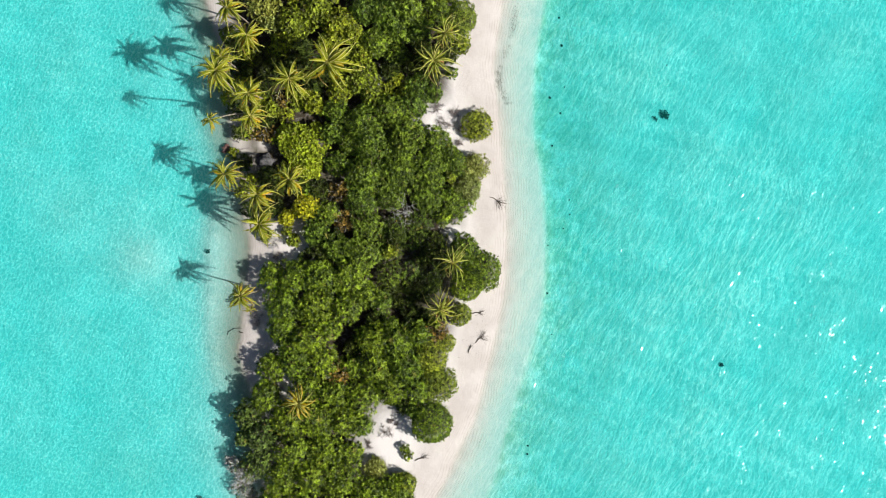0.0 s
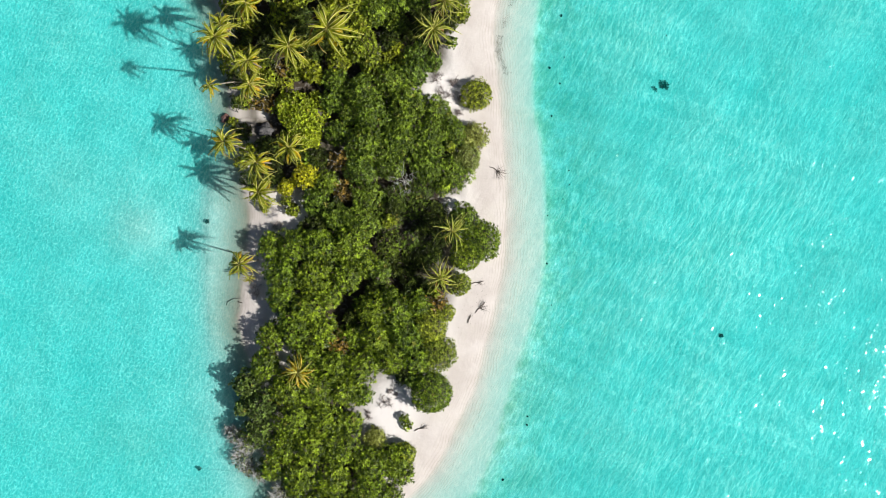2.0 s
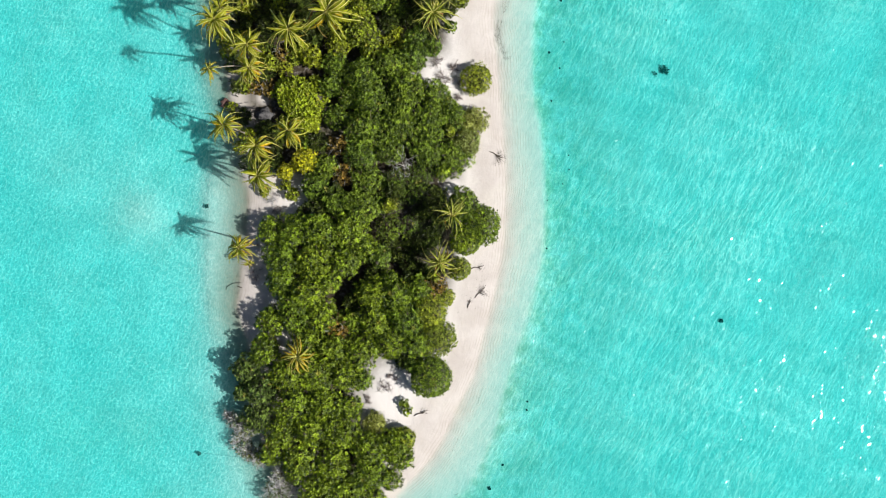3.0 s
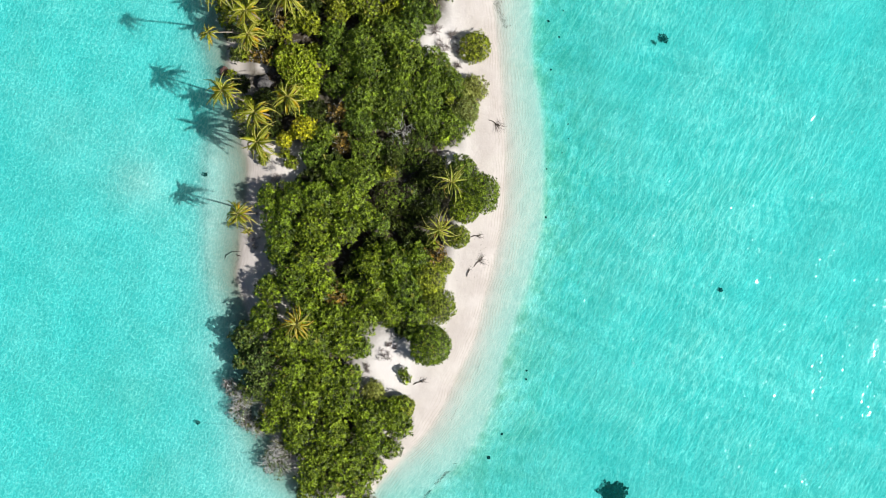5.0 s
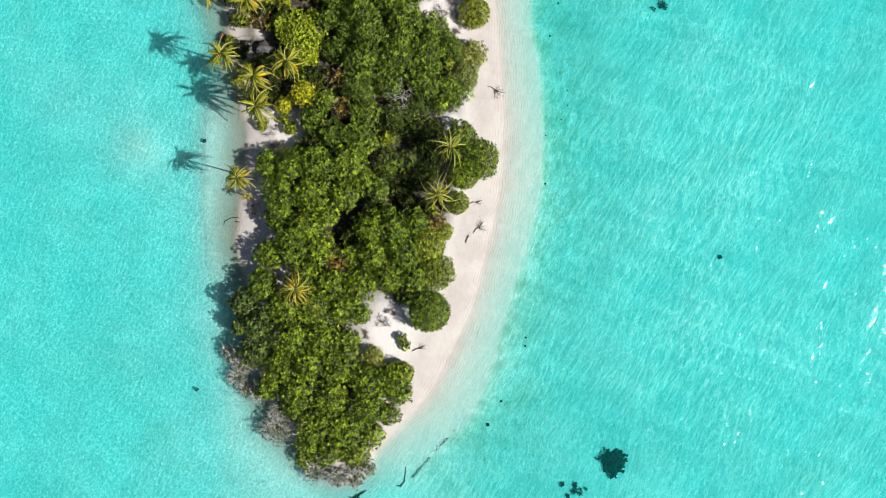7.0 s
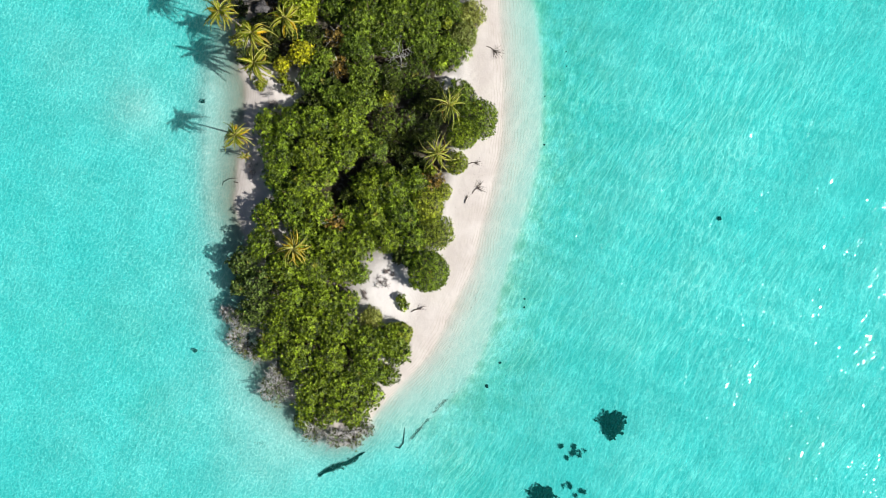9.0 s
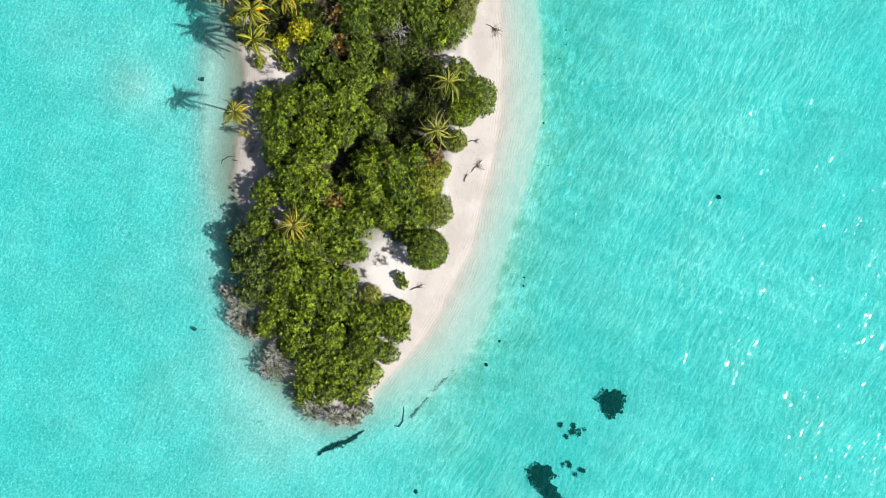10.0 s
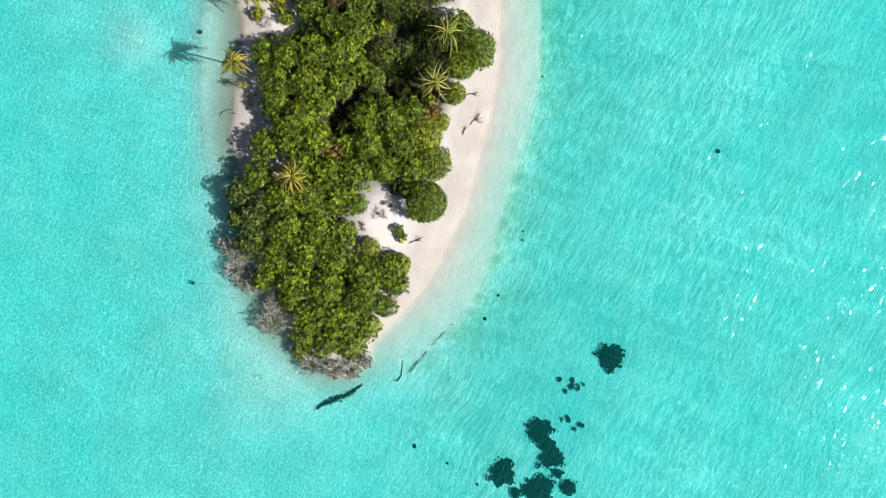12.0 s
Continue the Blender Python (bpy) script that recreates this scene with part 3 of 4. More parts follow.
# bushes added to fill the shaded hollows with dark leaf
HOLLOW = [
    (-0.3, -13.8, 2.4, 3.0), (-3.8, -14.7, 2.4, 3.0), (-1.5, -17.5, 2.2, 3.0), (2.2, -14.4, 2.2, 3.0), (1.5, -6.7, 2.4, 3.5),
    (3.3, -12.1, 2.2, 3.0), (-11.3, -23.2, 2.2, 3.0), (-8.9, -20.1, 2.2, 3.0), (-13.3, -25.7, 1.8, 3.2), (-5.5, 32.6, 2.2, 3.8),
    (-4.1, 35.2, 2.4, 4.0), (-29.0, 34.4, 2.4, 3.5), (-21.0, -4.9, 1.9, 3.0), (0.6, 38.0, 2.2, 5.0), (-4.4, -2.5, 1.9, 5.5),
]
# palms: crown x, y, height, frond length, how far the foot stands east and north of the crown
PALMS = [
    (-34.9, -14.1, 12.8, 3.6, 1.5, 0.3),
    (-37.6, 10.0, 14.0, 4.1, 2.2, -0.5),
    (-39.1, 20.0, 20.0, 2.6, 3.9, 3.2),
    (-37.9, 29.2, 20.0, 4.3, 1.8, -2.9),
    (-38.4, 33.2, 12.5, 3.7, 1.5, -1.0),
    (-33.8, 37.9, 10.5, 4.2, 1.0, -0.5),
    (-37.0, 42.6, 13.5, 3.7, 2.0, -0.5),
    (-33.3, 26.2, 12.0, 3.8, 1.5, 0.0),
    (-33.2, 21.8, 10.5, 4.0, 1.5, 0.0),
    (-24.8, 28.5, 15.0, 4.4, 1.0, -0.5),
    (-17.1, 31.4, 17.5, 5.7, 0.5, -0.5),
    (-31.5, 6.0, 13.0, 4.0, 1.5, 0.5),
    (-25.1, 9.0, 13.0, 4.0, 0.5, 0.0),
    (-31.3, 0.1, 12.0, 4.5, 1.5, 0.5),
    (5.8, 38.7, 9.5, 4.1, -1.5, 0.0),
    (3.5, 33.0, 10.0, 4.6, -1.0, 0.0),
    (7.2, -7.6, 10.4, 3.9, -1.0, 0.0),
    (4.9, -17.2, 9.0, 3.9, -1.0, 0.0),
    (-24.1, -36.4, 8.4, 3.8, 0.5, 0.0),
    (-34.6, -17.5, 4.0, 1.5, 0.3, 0.0),
]

THICKET = OLIVE + DARK_NORTH + DARK_MID + SCAEVOLA_A + SCAEVOLA_B + SCAEVOLA_C + FINE_EDGE + FINE_SOUTH + YELLOW + RUSTY + GREY + UNDER_NORTH + UNDER_MID + UNDER_WEST + HOLLOW

# ---- ground and water ----
XS, YS = spread(-96.0, 112.0, 0.8), spread(-116.0, 62.0, 0.8)
GX, GY = np.meshgrid(XS, YS)
GZ, SHORE, EDGE = terrain(GX, GY)
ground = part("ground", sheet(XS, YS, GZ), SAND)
tagged(ground, "white coral sand island and pale sandy lagoon bed", "ground", kind="structure")
ground.data.polygons.foreach_set("use_smooth", np.ones(len(ground.data.polygons), bool))
float_layer(ground, "shore", SHORE)
# dead leaves and painted shade under and between the plants, but for a few sandy clearings
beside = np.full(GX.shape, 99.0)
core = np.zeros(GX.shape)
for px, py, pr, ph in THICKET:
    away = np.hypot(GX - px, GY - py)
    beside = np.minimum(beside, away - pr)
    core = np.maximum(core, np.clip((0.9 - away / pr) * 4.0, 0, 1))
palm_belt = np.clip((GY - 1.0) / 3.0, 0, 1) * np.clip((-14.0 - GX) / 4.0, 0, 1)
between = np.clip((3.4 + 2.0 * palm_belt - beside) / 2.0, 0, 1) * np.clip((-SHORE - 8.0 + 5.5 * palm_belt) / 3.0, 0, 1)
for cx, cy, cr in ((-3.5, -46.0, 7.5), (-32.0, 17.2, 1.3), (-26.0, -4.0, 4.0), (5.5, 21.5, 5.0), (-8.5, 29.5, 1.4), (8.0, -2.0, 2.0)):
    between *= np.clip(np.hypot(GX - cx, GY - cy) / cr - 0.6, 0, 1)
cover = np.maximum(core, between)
float_layer(ground, "litter_shade", cover * np.clip((-SHORE - 1.0) / 2.5, 0, 1))
float_layer(ground, "algae", np.clip(EDGE + 0.6, 0, 1) * np.exp(-np.clip(EDGE, 0, None) / 14.0) / (1 + np.exp(np.clip(-(GX - 4) / 3, -50, 50))))
float_layer(ground, "shelf", np.clip(SHORE / 6.0 + 0.15, 0, 1) * np.clip(0.5 - EDGE / 2.0, 0, 1) / (1 + np.exp(np.clip(-(GX + 12) / 4, -50, 50))))
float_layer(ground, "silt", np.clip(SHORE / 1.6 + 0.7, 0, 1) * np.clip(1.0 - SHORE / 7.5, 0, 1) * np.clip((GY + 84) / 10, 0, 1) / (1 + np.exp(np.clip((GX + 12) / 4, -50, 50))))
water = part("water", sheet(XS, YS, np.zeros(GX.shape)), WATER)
tagged(water, "clear rippled turquoise lagoon water round the island", "water", kind="structure")
water.data.polygons.foreach_set("use_smooth", np.ones(len(water.data.polygons), bool))
float_layer(water, "depth", np.clip(-GZ, 0, None))


# ---- shrubs and small trees ----
def shrub(seed, x, y, r, h, leaf, name, label, group, size=0.55, count=8, width=0.2, density=3.2, lift=(0.15, 1.1), bare=0, relief=1.0, twig=None):
    rng = np.random.default_rng(seed)
    z = ground_z(x, y)
    plant = thing(name, (x, y, z), label, "tree" if h > 6 else "shrub", group)
    part("branchwork", twigs(rng, r * 0.75, h * 0.8, 6, 0.04 + 0.012 * h, forks=2), WOOD, plant)
    area = math.pi * r * (r + 0.8 * h)
    n = max(14, int(density * area))
    outer, up = dome(rng, n, r, h, h * 0.44, relief=relief)
    inner, iup = dome(rng, int(n * (0.45 if relief > 0.7 else 0.8)), r, h, h * 0.44, shell=0.74 if relief > 0.7 else 0.9, relief=relief)
    spots, normals = np.concatenate([outer, inner]), np.concatenate([up, iup])
    keep = spots[:, 2] > 0.12
    v, f = leaves(rng, spots[keep], normals[keep], size, count, width, lift)
    part("crown", (v, f), leaf, plant)
    if bare:
        part("bare_twig", twigs(rng, r * 1.02, h * 0.95, bare, 0.045, forks=4), twig or GREY_WOOD, plant, "leafless twigs")
    return plant


def grove(rows, leaf, name, label, group, first, **how):
    for i, (x, y, r, h) in enumerate(rows):
        shrub(first + i, x, y, r, h, leaf, name, label, group, **how)


grove([OLIVE[0], OLIVE[20], OLIVE[13]], LEAF_PALE, "yellowing_tree", "pale yellowing broadleaf tree beside the palms", "yellowing trees", 180, size=0.50, count=7, width=0.28, density=2.4)
grove(OLIVE[1:13] + OLIVE[14:20] + OLIVE[21:], LEAF_OLIVE, "broadleaf_tree", "yellowish green broadleaf tree in the thicket under the palms", "broadleaf trees", 100, size=0.50, count=7, width=0.30, density=2.4)
grove(DARK_NORTH, LEAF_DARK, "thicket_tree", "dark green dense tree in the island thicket", "dark thicket trees", 200, size=0.62, count=11, width=0.12, density=2.1)
SOMBRE = [p for p in DARK_MID if -7 < p[0] < 6 and -17 < p[1] < 3]
grove([(x, y, r, 0.72 * h) for x, y, r, h in SOMBRE], LEAF_OLIVE_SHADED, "sombre_tree", "dull olive tree with bare twigs in the thicket, its leaves darkened for shade", "sombre thicket trees", 340, size=0.46, count=9, width=0.13, density=2.9, bare=3, twig=DRIFT_WOOD)
grove([p for p in DARK_MID if p not in SOMBRE], LEAF_DARK, "thicket_tree", "dark green dense tree in the island thicket", "dark thicket trees", 300, size=0.62, count=11, width=0.12, density=2.1)
grove(SCAEVOLA_B[14:18], LEAF_LEE, "dense_shrub", "dense dull olive green shrub above the water on the lee shore", "dense shore shrubs", 560, size=0.50, count=10, width=0.19, density=2.6)
for k, rows in enumerate((SCAEVOLA_A, SCAEVOLA_B[:14] + SCAEVOLA_B[18:], SCAEVOLA_C)):
    grove(rows, LEAF_MID, "beach_shrub", "bright green beach shrub with leaf rosettes on sand", "beach shrubs", 400 + 50 * k, size=0.70, count=11, width=0.105, density=1.9)
grove(FINE_EDGE[1:3] + FINE_SOUTH[:1], LEAF_PALE, "pale_bush", "soft pale olive bush at the edge of the sand", "pale bushes", 650, size=0.6, count=9, width=0.10, density=3.8, lift=(0.25, 1.0))
grove(FINE_EDGE[3:5] + FINE_EDGE[9:10], LEAF_MID, "rounded_bush", "rounded dense green bush standing on sand", "rounded bushes", 630, size=0.50, count=10, width=0.085, density=5.5, lift=(0.2, 1.3), relief=0.6)
grove(FINE_EDGE[:1] + FINE_EDGE[5:9] + FINE_EDGE[10:] + FINE_SOUTH[1:], LEAF_FINE, "rounded_bush", "soft rounded light green bush at the edge of the sand", "rounded bushes", 600, size=0.48, count=10, width=0.09, density=5.0, lift=(0.2, 1.3), relief=0.65)
grove(YELLOW[:3], LEAF_LIME, "lime_shrub", "dense lime green broadleaf shrub beside the palms", "lime shrubs", 700, size=0.46, count=6, width=0.34, density=4.5)
grove(YELLOW[3:], LEAF_YELLOW, "yellow_shrub", "bright yellow broadleaf shrub among palms", "yellow shrubs", 710, size=0.42, count=6, width=0.34, density=4.5)
grove(RUSTY, LEAF_RUSTY, "rusty_shrub", "withering shrub with rusty brown and yellow leaves", "withering shrubs", 750, size=0.6, density=1.3, bare=10)
grove(GREY, LEAF_GREY, "withered_shrub", "half-dead grey shrub with bare twigs by the water", "withered shrubs", 800, size=0.42, density=1.6, width=0.16, bare=75)
grove(UNDER_WEST, LEAF_OLIVE, "low_bush", "olive green low bush at the foot of the palms", "palm undergrowth", 1850, size=0.6, count=7, width=0.2, density=2.2)
grove(UNDER_NORTH + UNDER_MID + HOLLOW, LEAF_SHADED, "undergrowth_bush", "low bush in the thicket with shade put into its leaf colour", "undergrowth", 1700, size=0.8, count=7, width=0.15, density=1.8)
grove(LOW_GREEN, LEAF_MID, "low_shrub", "low green shrub alone on the bare sand", "low shrubs", 850, size=0.42, density=4.0)

for i, (x, y, r, h) in enumerate(DRY_BRUSH):
    rng = np.random.default_rng(900 + i)
    brush = thing("dry_brush", (x, y, ground_z(x, y)), "tangle of dry dark leafless twigs on sand", "dead shrub", "dry brush")
    heaps = []
    for k in range(9):
        v, f = twigs(rng, r * rng.uniform(0.5, 0.9), h * 0.7, 8, 0.03, steps=5, forks=3)
        heaps.append((v + np.append(rng.normal(0, 0.42 * r, 2), 0.02), f))
    part("twig", joined(heaps), GREY_WOOD if i == 6 else TANGLE, brush)

rng = np.random.default_rng(950)
dead_tree = thing("dead_tree", (-2.6, 2.4, ground_z(-2.6, 2.4)), "bare bleached dead tree standing in the thicket", "dead tree")
part("trunk", tube([(0, 0, 0), (0.2, 0.1, 2.0), (0.1, 0.3, 6.6)], [0.22, 0.17, 0.12], 7), DEAD_WOOD, dead_tree)
for k in range(7):
    a = k * 0.9 + rng.uniform(-0.3, 0.3)
    far, top = rng.uniform(1.6, 3.8), rng.uniform(6.6, 7.9)
    bough = np.array([(0.1, 0.3, 5.6), (0.45 * far * math.cos(a + 0.3), 0.3 + 0.45 * far * math.sin(a + 0.3), 6.9), (far * math.cos(a), 0.3 + far * math.sin(a), top)])
    limb = part("limb", tube(bough, [0.05, 0.035, 0.015], 5), DEAD_WOOD, dead_tree)
    for j in range(4):
        v, f = twigs(rng, rng.uniform(1.2, 2.6), rng.uniform(0.2, 0.9), 1, 0.026, steps=6, forks=5)
        at = bough[1] + (bough[2] - bough[1]) * rng.uniform(0.0, 1.0)
        part("twig", (v + at, f), DEAD_WOOD, limb)


# ---- coconut palms ----
def frond_meshes(name, seed, droop, material, pairs=22, reach=0.19):
    """A feather leaf one metre long along x: the hanging leaflets, and the bent rib that carries them."""
    rng = np.random.default_rng(seed)
    s = np.linspace(0, 1, 8)
    sway = rng.choice([-1, 1]) * rng.uniform(0.2, 0.65)
    rib = np.stack([s - 0.42 * droop * s ** 2.6, sway * s ** 2, 0.14 * np.sin(s * 2.2) - droop * 0.92 * s ** 2.3], 1)
    verts, faces = [], []
    for side in (-1, 1):
        for k in range(pairs):
            t = min(0.14 + 0.86 * (k + rng.uniform(0, 0.5)) / pairs, 1.0)
            p = np.array([np.interp(t, s, rib[:, i]) for i in range(3)])
            q = np.array([np.interp(min(t + 0.05, 1.0), s, rib[:, i]) for i in range(3)])
            ahead = (q - p) / (np.linalg.norm(q - p) + 1e-6) if t < 0.99 else np.array([0.8, 0, -0.5])
            long = reach * math.sin(math.pi * (0.16 + 0.80 * t)) ** 0.55 * rng.uniform(0.6, 1.15)
            way = rng.uniform(0.5, 0.9) * ahead + np.array([0, side * 0.60, -0.35 - 0.60 * droop * rng.uniform(0.2, 1.4)])
            way /= np.linalg.norm(way)
            wide = ahead * 0.027
            mid = p + way * long * 0.55 + np.array([0, 0, 0.012])
            tip = p + way * long + np.array([0, 0, -0.05 * long])
            base = len(verts)
            verts += [p - wide * 0.6, mid - wide, tip, mid + wide, p + wide * 0.6]
            faces.append((base, base + 1, base + 2, base + 3, base + 4))
    leaf = bpy.data.meshes.new(name)
    leaf.from_pydata(np.array(verts).tolist(), [], faces)
    leaf.materials.append(material)
    v, f = tube(rib + np.array([0, 0, 0.006]), np.linspace(0.018, 0.006, 8), 3)
    stalk = bpy.data.meshes.new(name + "_rib")
    stalk.from_pydata(v.tolist(), [], f)
    stalk.materials.append(RIB)
    return leaf, stalk


FROND_UP = [frond_meshes("frond_upright", 10 + k, 0.45 + 0.2 * k, FROND_GREEN) for k in range(2)]
FROND_OUT = [frond_meshes("frond_spread", 20 + k, 0.75 + 0.22 * k, FROND_GREEN) for k in range(3)]
FROND_LOW = [frond_meshes("frond_low", 30 + k, 0.95 + 0.15 * k, FROND_YELLOW) for k in range(2)]
FROND_DRY = [frond_meshes("frond_dry", 40, 1.0, FROND_BROWN)]
THIN_UP = [frond_meshes("thin_upright", 50 + k, 0.4 + 0.2 * k, FROND_DEEP, 22, 0.115) for k in range(2)]
THIN_OUT = [frond_meshes("thin_spread", 60 + k, 0.6 + 0.2 * k, FROND_DEEP, 22, 0.115) for k in range(3)]
GOLD_OUT = [frond_meshes("gold_spread", 80 + k, 0.6 + 0.2 * k, FROND_YELLOW, 22, 0.115) for k in range(3)]
THIN_LOW = [frond_meshes("thin_low", 70 + k, 0.8 + 0.2 * k, FROND_GREEN, 22, 0.115) for k in range(2)]


def palm(seed, x, y, h, reach, east, north, age, thin, gold):
    """x, y, h: the crown's heart; the trunk bends up to it from its foot."""
    rng = np.random.default_rng(seed)
    fx, fy = x + east, y + north
    fz = ground_z(fx, fy)
    label = "tall coconut palm leaning out over the water's edge" if east > 1.2 else "coconut palm rising out of the island thicket"
    tree = thing("coconut_palm", (fx, fy, fz), label, "palm tree", "coconut palms")
    s = np.linspace(0, 1, 12)
    top = h - fz - 0.25
    line = np.stack([-east * s ** 1.6, -north * s ** 1.6, top * s], 1)
    radii = np.interp(s, [0, 0.08, 0.9, 1], [0.30, 0.19, 0.125, 0.16]) * (1 + 0.05 * np.sin(np.arange(12) * 2.1))
    part("trunk", tube(line, radii, 8), BARK, tree)
    heart = np.array([-east, -north, top + 0.1])
    total = 36 if reach > 3 else 20
    up, out, low = (THIN_UP, THIN_OUT, THIN_LOW) if thin else (FROND_UP, FROND_OUT, FROND_LOW)
    if gold:
        up, out, low = THIN_LOW, GOLD_OUT, GOLD_OUT
    for k in range(total):
        rank = k / total
        if rank < 0.25:
            pair, rise = up[k % 2], rng.uniform(34, 70)
        elif rank < 0.74 - 0.25 * age:
            pair, rise = out[k % 3], rng.uniform(2, 40)
        elif rank < 0.91 or age < 0.3:
            pair, rise = low[k % 2], rng.uniform(-14, 12)
        else:
            pair, rise = FROND_DRY[0], rng.uniform(-28, -6)
        frond = part("frond", pair[0], None, tree)
        part("rib", pair[1], None, frond)
        turn = k * 137.5 + rng.uniform(-30, 30)
        size = reach * rng.uniform(0.85, 1.25) * (0.85 if rank < 0.25 else 1.0)
        frond.matrix_local = pose(*heart, rng.uniform(-24, 24), -rise, turn) @ Matrix.Diagonal((size, size * 1.08, size, 1))
    return tree


for i, (x, y, h, reach, east, north) in enumerate(PALMS):
    palm(1000 + i, x, y, h, reach, east, north, age=(0.9 if i in (0, 19) else 0.35 + 0.5 * ((i * 7) % 10) / 10), thin=14 <= i <= 17, gold=i == 18)

# ---- reef, stones and flotsam ----
CORAL = [(43.0, -74.7, 3.5), (27.7, -90.6, 3.4), (29.3, -93.6, 2.2), (30.2, -96.4, 3.2), (19.8, -99.6, 3.4), (27.4, -103.5, 4.1), (34.0, -102.9, 2.0), (31.8, -99.9, 1.1), (22.5, -104.0, 1.4)]
WEED = [(32.0, -79.0, 0.8), (35.4, -81.0, 1.7), (33.2, -82.3, 0.5), (33.6, -88.4, 1.1), (36.4, -90.0, 1.0), (53.0, 23.8, 1.4)]
ROCKS = [(66.2, -30.4, 0.55), (-44.2, -5.6, 0.5), (28.6, 27.3, 0.4), (31.1, 38.4, 0.4), (30.5, 44.3, 0.3), (30.9, 24.0, 0.3), (29.1, 17.0, 0.3), (32.9, 5.4, 0.22), (28.1, -4.3, 0.2), (28.0, -14.6, 0.3), (24.0, -47.6, 0.3), (24.0, -49.5, 0.2), (18.7, -61.3, 0.4), (15.8, -66.3, 0.5), (0.7, -93.7, 0.5), (7.8, -97.6, 0.4), (14.3, -102.2, 0.4), (23.9, -49.4, 0.3), (31.8, 29.6, 0.2), (33.0, 2.3, 0.2), (29.1, -23.6, 0.2), (31.6, -0.8, 0.2), (53.8, 34.4, 0.2)]


def lump(seed, r, tall, rough=0.25):
    rng = np.random.default_rng(seed)
    bm = bmesh.new()
    bmesh.ops.create_icosphere(bm, subdivisions=3 if r > 0.6 else 2, radius=1.0)
    shift = Vector(rng.uniform(-50, 50, 3))
    for v in bm.verts:
        k = 1 + rough * noise.fractal(v.co * 1.6 + shift, 0.8, 2.0, 4)
        v.co = Vector((v.co.x * r * k, v.co.y * r * k, v.co.z * tall * k))
    for f in bm.faces:
        f.smooth = True
    return bm


for i, (x, y, r) in enumerate(CORAL):
    rng = np.random.default_rng(1200 + i)
    z = ground_z(x, y)
    reef = thing("coral_head", (x, y, z), "dark lobed coral head on the pale lagoon bed", "coral", "coral heads")
    part("mound", lump(1200 + i, r * 0.62, 0.40, 0.8), CORAL_SKIN, reef)
    n = int(26 * r * r) + 8
    a, q = rng.uniform(0, 6.283, n), np.sqrt(rng.uniform(0, 1, n)) * r * (0.9 + 0.16 * np.sin(rng.uniform(0, 6.283, n)))
    q *= 0.80 + 0.16 * np.sin(a * 3 + i) + 0.13 * np.sin(a * 7 + 2 * i) + 0.09 * np.sin(a * 13 + 3 * i)
    spots = np.stack([q * np.cos(a), q * np.sin(a), 0.25 + 0.55 * (1 - (q / (r * 1.2)) ** 2)], 1)
    v, f = leaves(rng, spots, np.stack([np.cos(a) * 0.4, np.sin(a) * 0.4, np.ones(n)], 1), 0.38, 6, 0.30, (0.1, 0.8), 0.0)
    part("lobed_crust", (v, f), CORAL_SKIN, reef)

for i, (x, y, r) in enumerate(WEED):
    rng = np.random.default_rng(1300 + i)
    weed = thing("seaweed", (x, y, ground_z(x, y)), "loose clump of dark seaweed lobes under clear water", "seaweed", "seaweed clumps")
    n = int(9 * r * r) + 5
    c = rng.normal(0, r * 0.5, (max(3, n // 3), 2))
    pick = c[rng.integers(0, len(c), n)] + rng.normal(0, r * 0.14, (n, 2))
    spots = np.concatenate([pick, np.full((n, 1), 0.15)], 1)
    v, f = leaves(rng, spots, np.tile([0.0, 0.0, 1.0], (n, 1)), 0.5, 5, 0.2, (0.0, 0.5), 0.0)
    part("leafy_mat", (v, f), CORAL_SKIN, weed)

for i, (x, y, r) in enumerate(ROCKS):
    rock = part("stone", lump(1400 + i, r * (0.82 if r > 0.45 else 0.62), r * 0.5, 0.8), ROCK_SKIN)
    rock.location = (x, y, ground_z(x, y) + r * 0.3)
    tagged(rock, "dark weathered reef stone under shallow clear water", "stone", "reef stones")

red = part("stone", lump(1450, 1.0, 0.6, 0.5), RED_ROCK)
red.location = (-40.1, 16.0, ground_z(-40.1, 16.0) + 0.25)
tagged(red, "reddish boulder at the foot of the palms", "stone")
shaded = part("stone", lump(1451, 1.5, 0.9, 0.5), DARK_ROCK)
shaded.location = (-31.6, 13.4, ground_z(-31.6, 13.4) + 0.3)
tagged(shaded, "dark grey boulder in the shade of the palms", "stone")


def driftwood(seed, x, y, r, h, count, label, turn=0.0):
    rng = np.random.default_rng(seed)
    wood = thing("driftwood", (x, y, ground_z(x, y)), label, "driftwood", "driftwood")
    part("limb", tube([(-r * 0.9, 0, 0.08), (-r * 0.3, 0.1 * r, 0.2), (r * 0.3, -0.05 * r, 0.22), (r, 0.12 * r, 0.1)], [0.10, 0.09, 0.07, 0.03], 6), DRIFT_WOOD, wood)
    if count:
        part("branches", twigs(rng, r, h, count, 0.045, steps=6, flat=True, forks=4), DRIFT_WOOD, wood)
    wood.matrix_world = pose(x, y, ground_z(x, y), 0, 0, turn)
    return wood


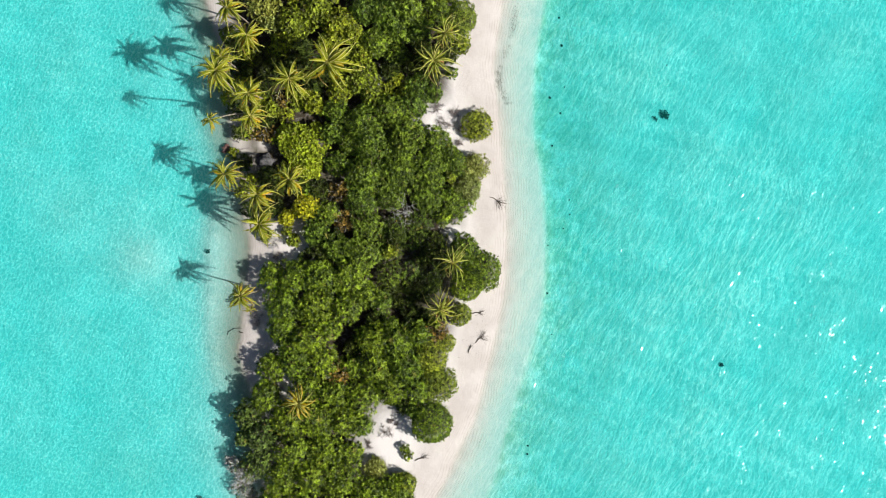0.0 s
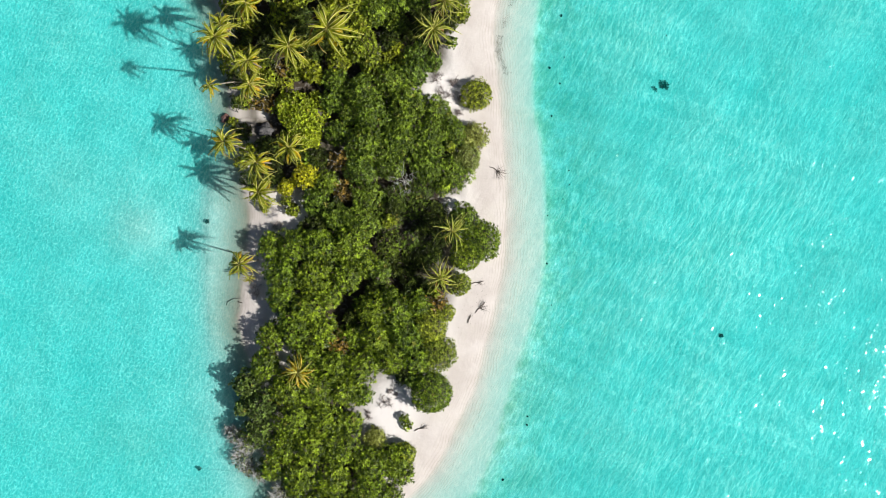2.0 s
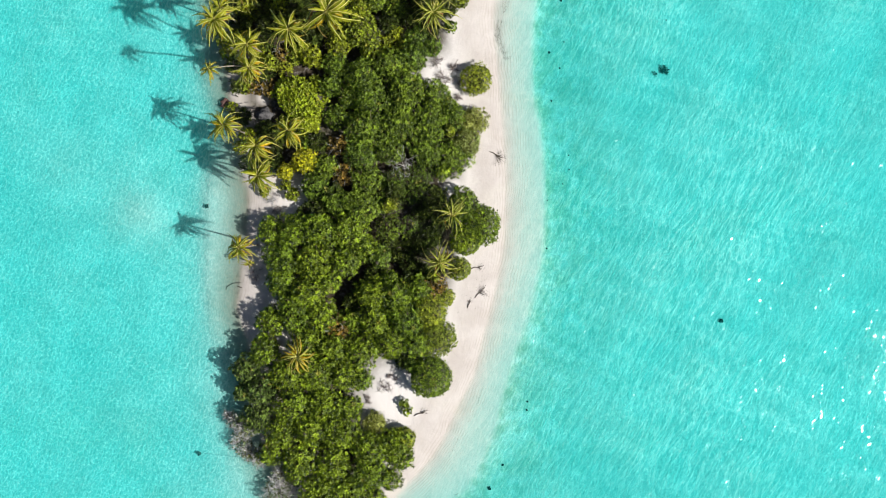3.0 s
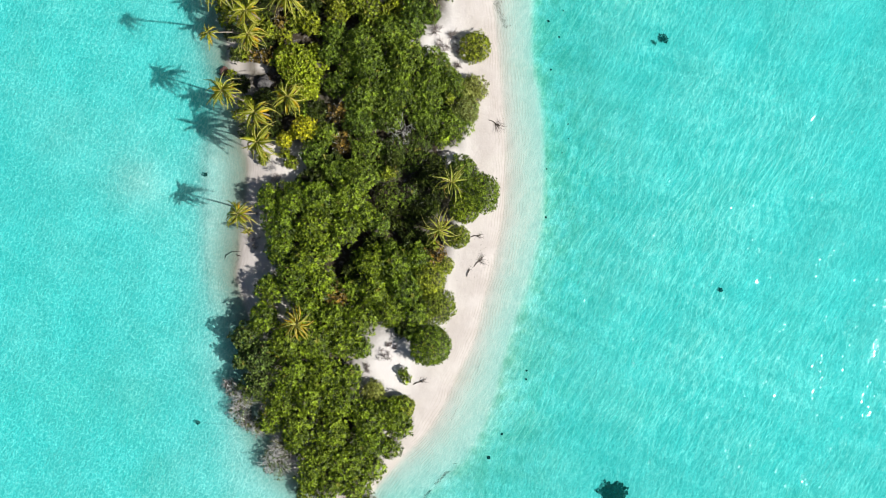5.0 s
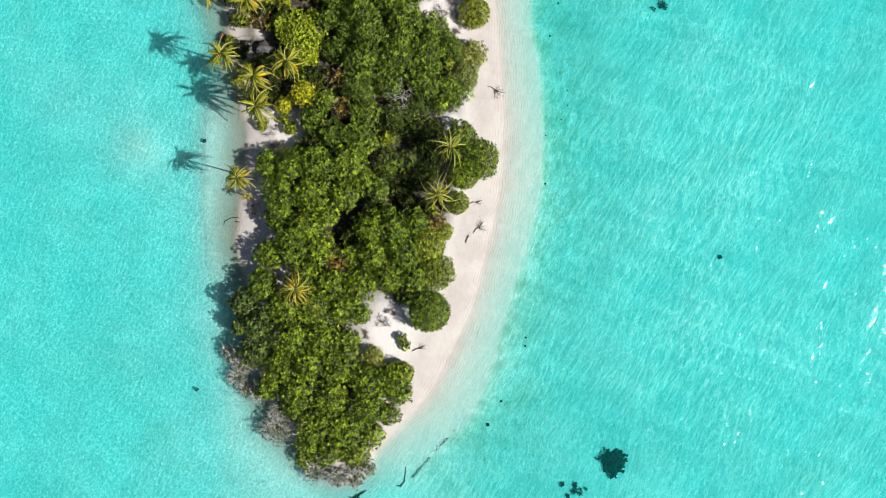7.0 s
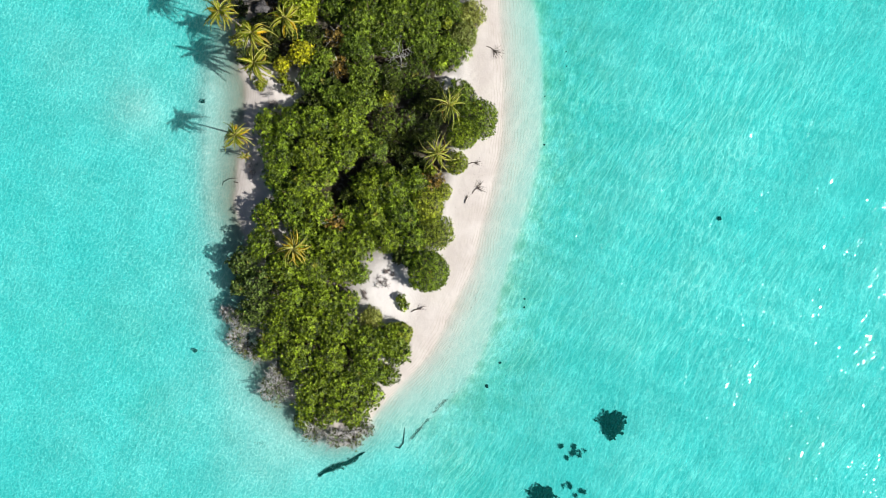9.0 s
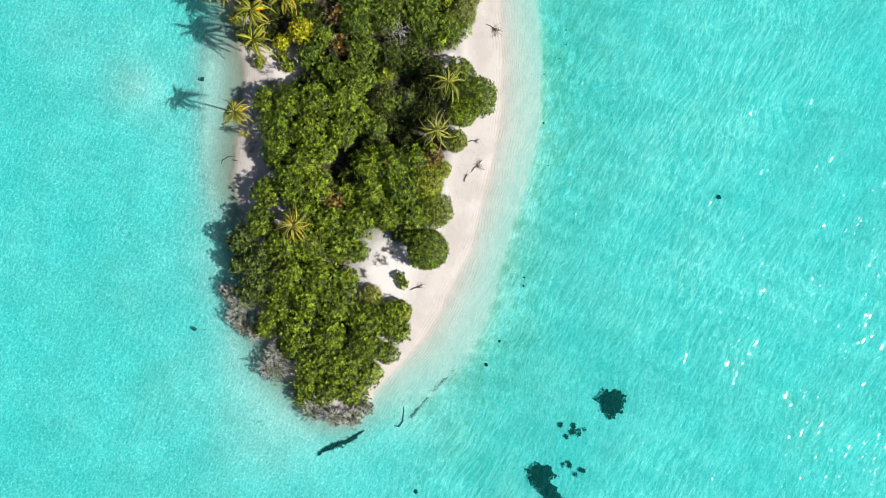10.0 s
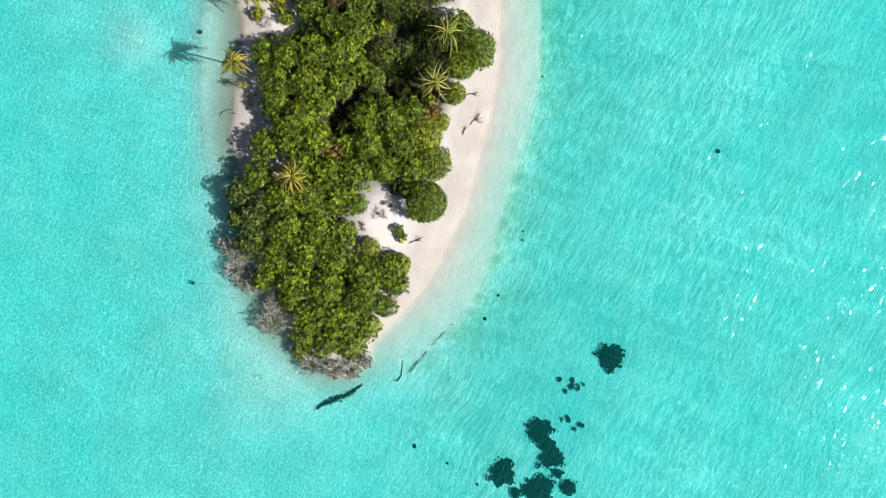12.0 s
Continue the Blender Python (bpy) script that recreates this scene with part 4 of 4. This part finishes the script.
driftwood(1500, 17.0, 5.2, 2.3, 0.7, 11, "dark branched dead tree top washed up on sand", -25)
driftwood(1501, 13.6, -24.0, 1.7, 0.5, 9, "dark dry branches lying on the white beach", 45)
driftwood(1502, 13.0, -18.6, 1.5, 0.4, 5, "dark dry branches lying on the white beach", 10)
driftwood(1503, 11.3, -26.3, 1.0, 0.3, 3, "small dry stick lying on the white beach", 70)
driftwood(1504, 0.9, -49.6, 1.5, 0.4, 6, "thin bleached branch lying on the white sand", 20)
driftwood(1505, -29.8, 12.2, 1.5, 0.4, 2, "short fallen trunk under the palms", -10)


def branch(name, points, radii, material, label):
    at = points[0]
    base = ground_z(at[0], at[1])
    line = [(x - at[0], y - at[1], ground_z(x, y) - base + z) for x, y, z in points]
    ob = part(name, tube(line, radii, 7), material)
    ob.location = (at[0], at[1], base)
    return tagged(ob, label, "driftwood", "driftwood")


branch("curved_stick", [(-40.2, -23.4, 0.05), (-39.9, -22.6, 0.12), (-38.6, -21.9, 0.12), (-36.8, -21.8, 0.06)], [0.05, 0.07, 0.055, 0.03], DRIFT_WOOD, "curved grey stick lying in the shallows")
branch("short_stick", [(-37.6, -22.6, 0.05), (-36.7, -22.8, 0.12)], [0.12, 0.08], DRIFT_WOOD, "short dark stick on wet sand")
branch("hooked_branch", [(-3.9, -79.3, 0.1), (-2.9, -79.5, 0.16), (-2.1, -78.4, 0.16), (-1.9, -76.4, 0.1), (-1.8, -75.0, 0.05)], [0.08, 0.17, 0.12, 0.08, 0.04], DRIFT_WOOD, "hooked dark branch lying on the sandbank")
branch("sunken_log", [(-19.6, -85.0, 0.05), (-17.5, -84.3, 0.15), (-15.6, -83.0, 0.2), (-13.8, -82.4, 0.2), (-11.5, -80.9, 0.2), (-10.2, -80.3, 0.1)], [0.07, 0.16, 0.24, 0.2, 0.15, 0.05], CORAL_SKIN, "dark weed-covered log sunk at the island's tip")
branch("snag", [(-35.0, -59.3, 0.2), (-40.0, -58.9, 0.15), (-45.5, -58.5, 0.2)], [0.035, 0.03, 0.03], GREY_WOOD, "thin pole reaching out under the water")
stump = part("stump", lump(1460, 0.4, 0.6, 0.6), DRIFT_WOOD)
stump.location = (-46.3, -58.5, ground_z(-46.3, -58.5) + 0.3)
tagged(stump, "dark broken stump standing in the shallows", "stump")


def wrack(seed, line, count, width, label):
    """A line of dry weed left by the tide."""
    rng = np.random.default_rng(seed)
    line = np.array(line, float)
    t = rng.uniform(0, len(line) - 1, count)
    xy = np.stack([np.interp(t, np.arange(len(line)), line[:, k]) for k in (0, 1)], 1) + rng.normal(0, width, (count, 2))
    keep = (np.sin(xy[:, 1] * 1.3 + seed) + np.sin(xy[:, 1] * 0.47)) > -1.1
    xy = xy[keep]
    z = terrain(xy[:, 0], xy[:, 1])[0] + 0.03
    v, f = leaves(rng, np.column_stack([xy, z]), np.tile([0.0, 0.0, 1.0], (len(xy), 1)), 0.12, 4, 0.14, (0.0, 0.3), 0.05)
    tagged(part("tide_wrack", (v, f), WRACK), label, "seaweed", "tide wrack", "stuff")


wrack(1600, [(21.3, 46.5), (20.1, 40.5), (17.4, 32.1), (17.7, 29.2), (19.8, 25.0)], 620, 0.42, "broken dark line of tide wrack along the beach")
wrack(1601, [(-0.6, -77.8), (1.5, -75.2), (5.7, -70.4), (8.7, -67.4)], 800, 0.2, "dark line of weed under shallow water")
wrack(1602, [(7.5, -58.4), (9.2, -54.8), (13.0, -48.5), (14.2, -43.6)], 50, 0.1, "thin line of tide wrack along the beach")
wrack(1603, [(10.2, -27.0), (13.5, -23.0), (14.0, -17.0)], 60, 0.9, "scattered dry leaves and twigs on the beach")
wrack(1605, [(-34.0, -78.2), (-31.5, -78.4)], 40, 0.25, "faint streak of weed under shallow water")
wrack(1606, [(-37.2, -80.4), (-36.0, -83.0)], 40, 0.25, "faint streak of weed under shallow water")

# weed that clings to the sunken log
rng = np.random.default_rng(1650)
t = np.clip(rng.beta(1.7, 2.0, 150), 0, 1)
wide = 0.08 + 0.26 * np.sin(t * 3.0) ** 2 * rng.uniform(0.3, 1.4, 150)
spots = np.stack([-20.6 + 10.4 * t + rng.normal(0, 1, 150) * wide, -85.7 + 5.4 * t + 0.35 * np.sin(t * 7) + rng.normal(0, 1, 150) * wide, np.zeros(150)], 1)
spots[:, 2] = terrain(spots[:, 0], spots[:, 1])[0] + 0.18
v, f = leaves(rng, spots, np.tile([0.0, 0.0, 1.0], (150, 1)), 0.42, 5, 0.15, (0.0, 0.6), 0.1)
tagged(part("log_weed", (v, f), CORAL_SKIN), "dark ragged weed clinging to the sunken log", "seaweed", kind="stuff")
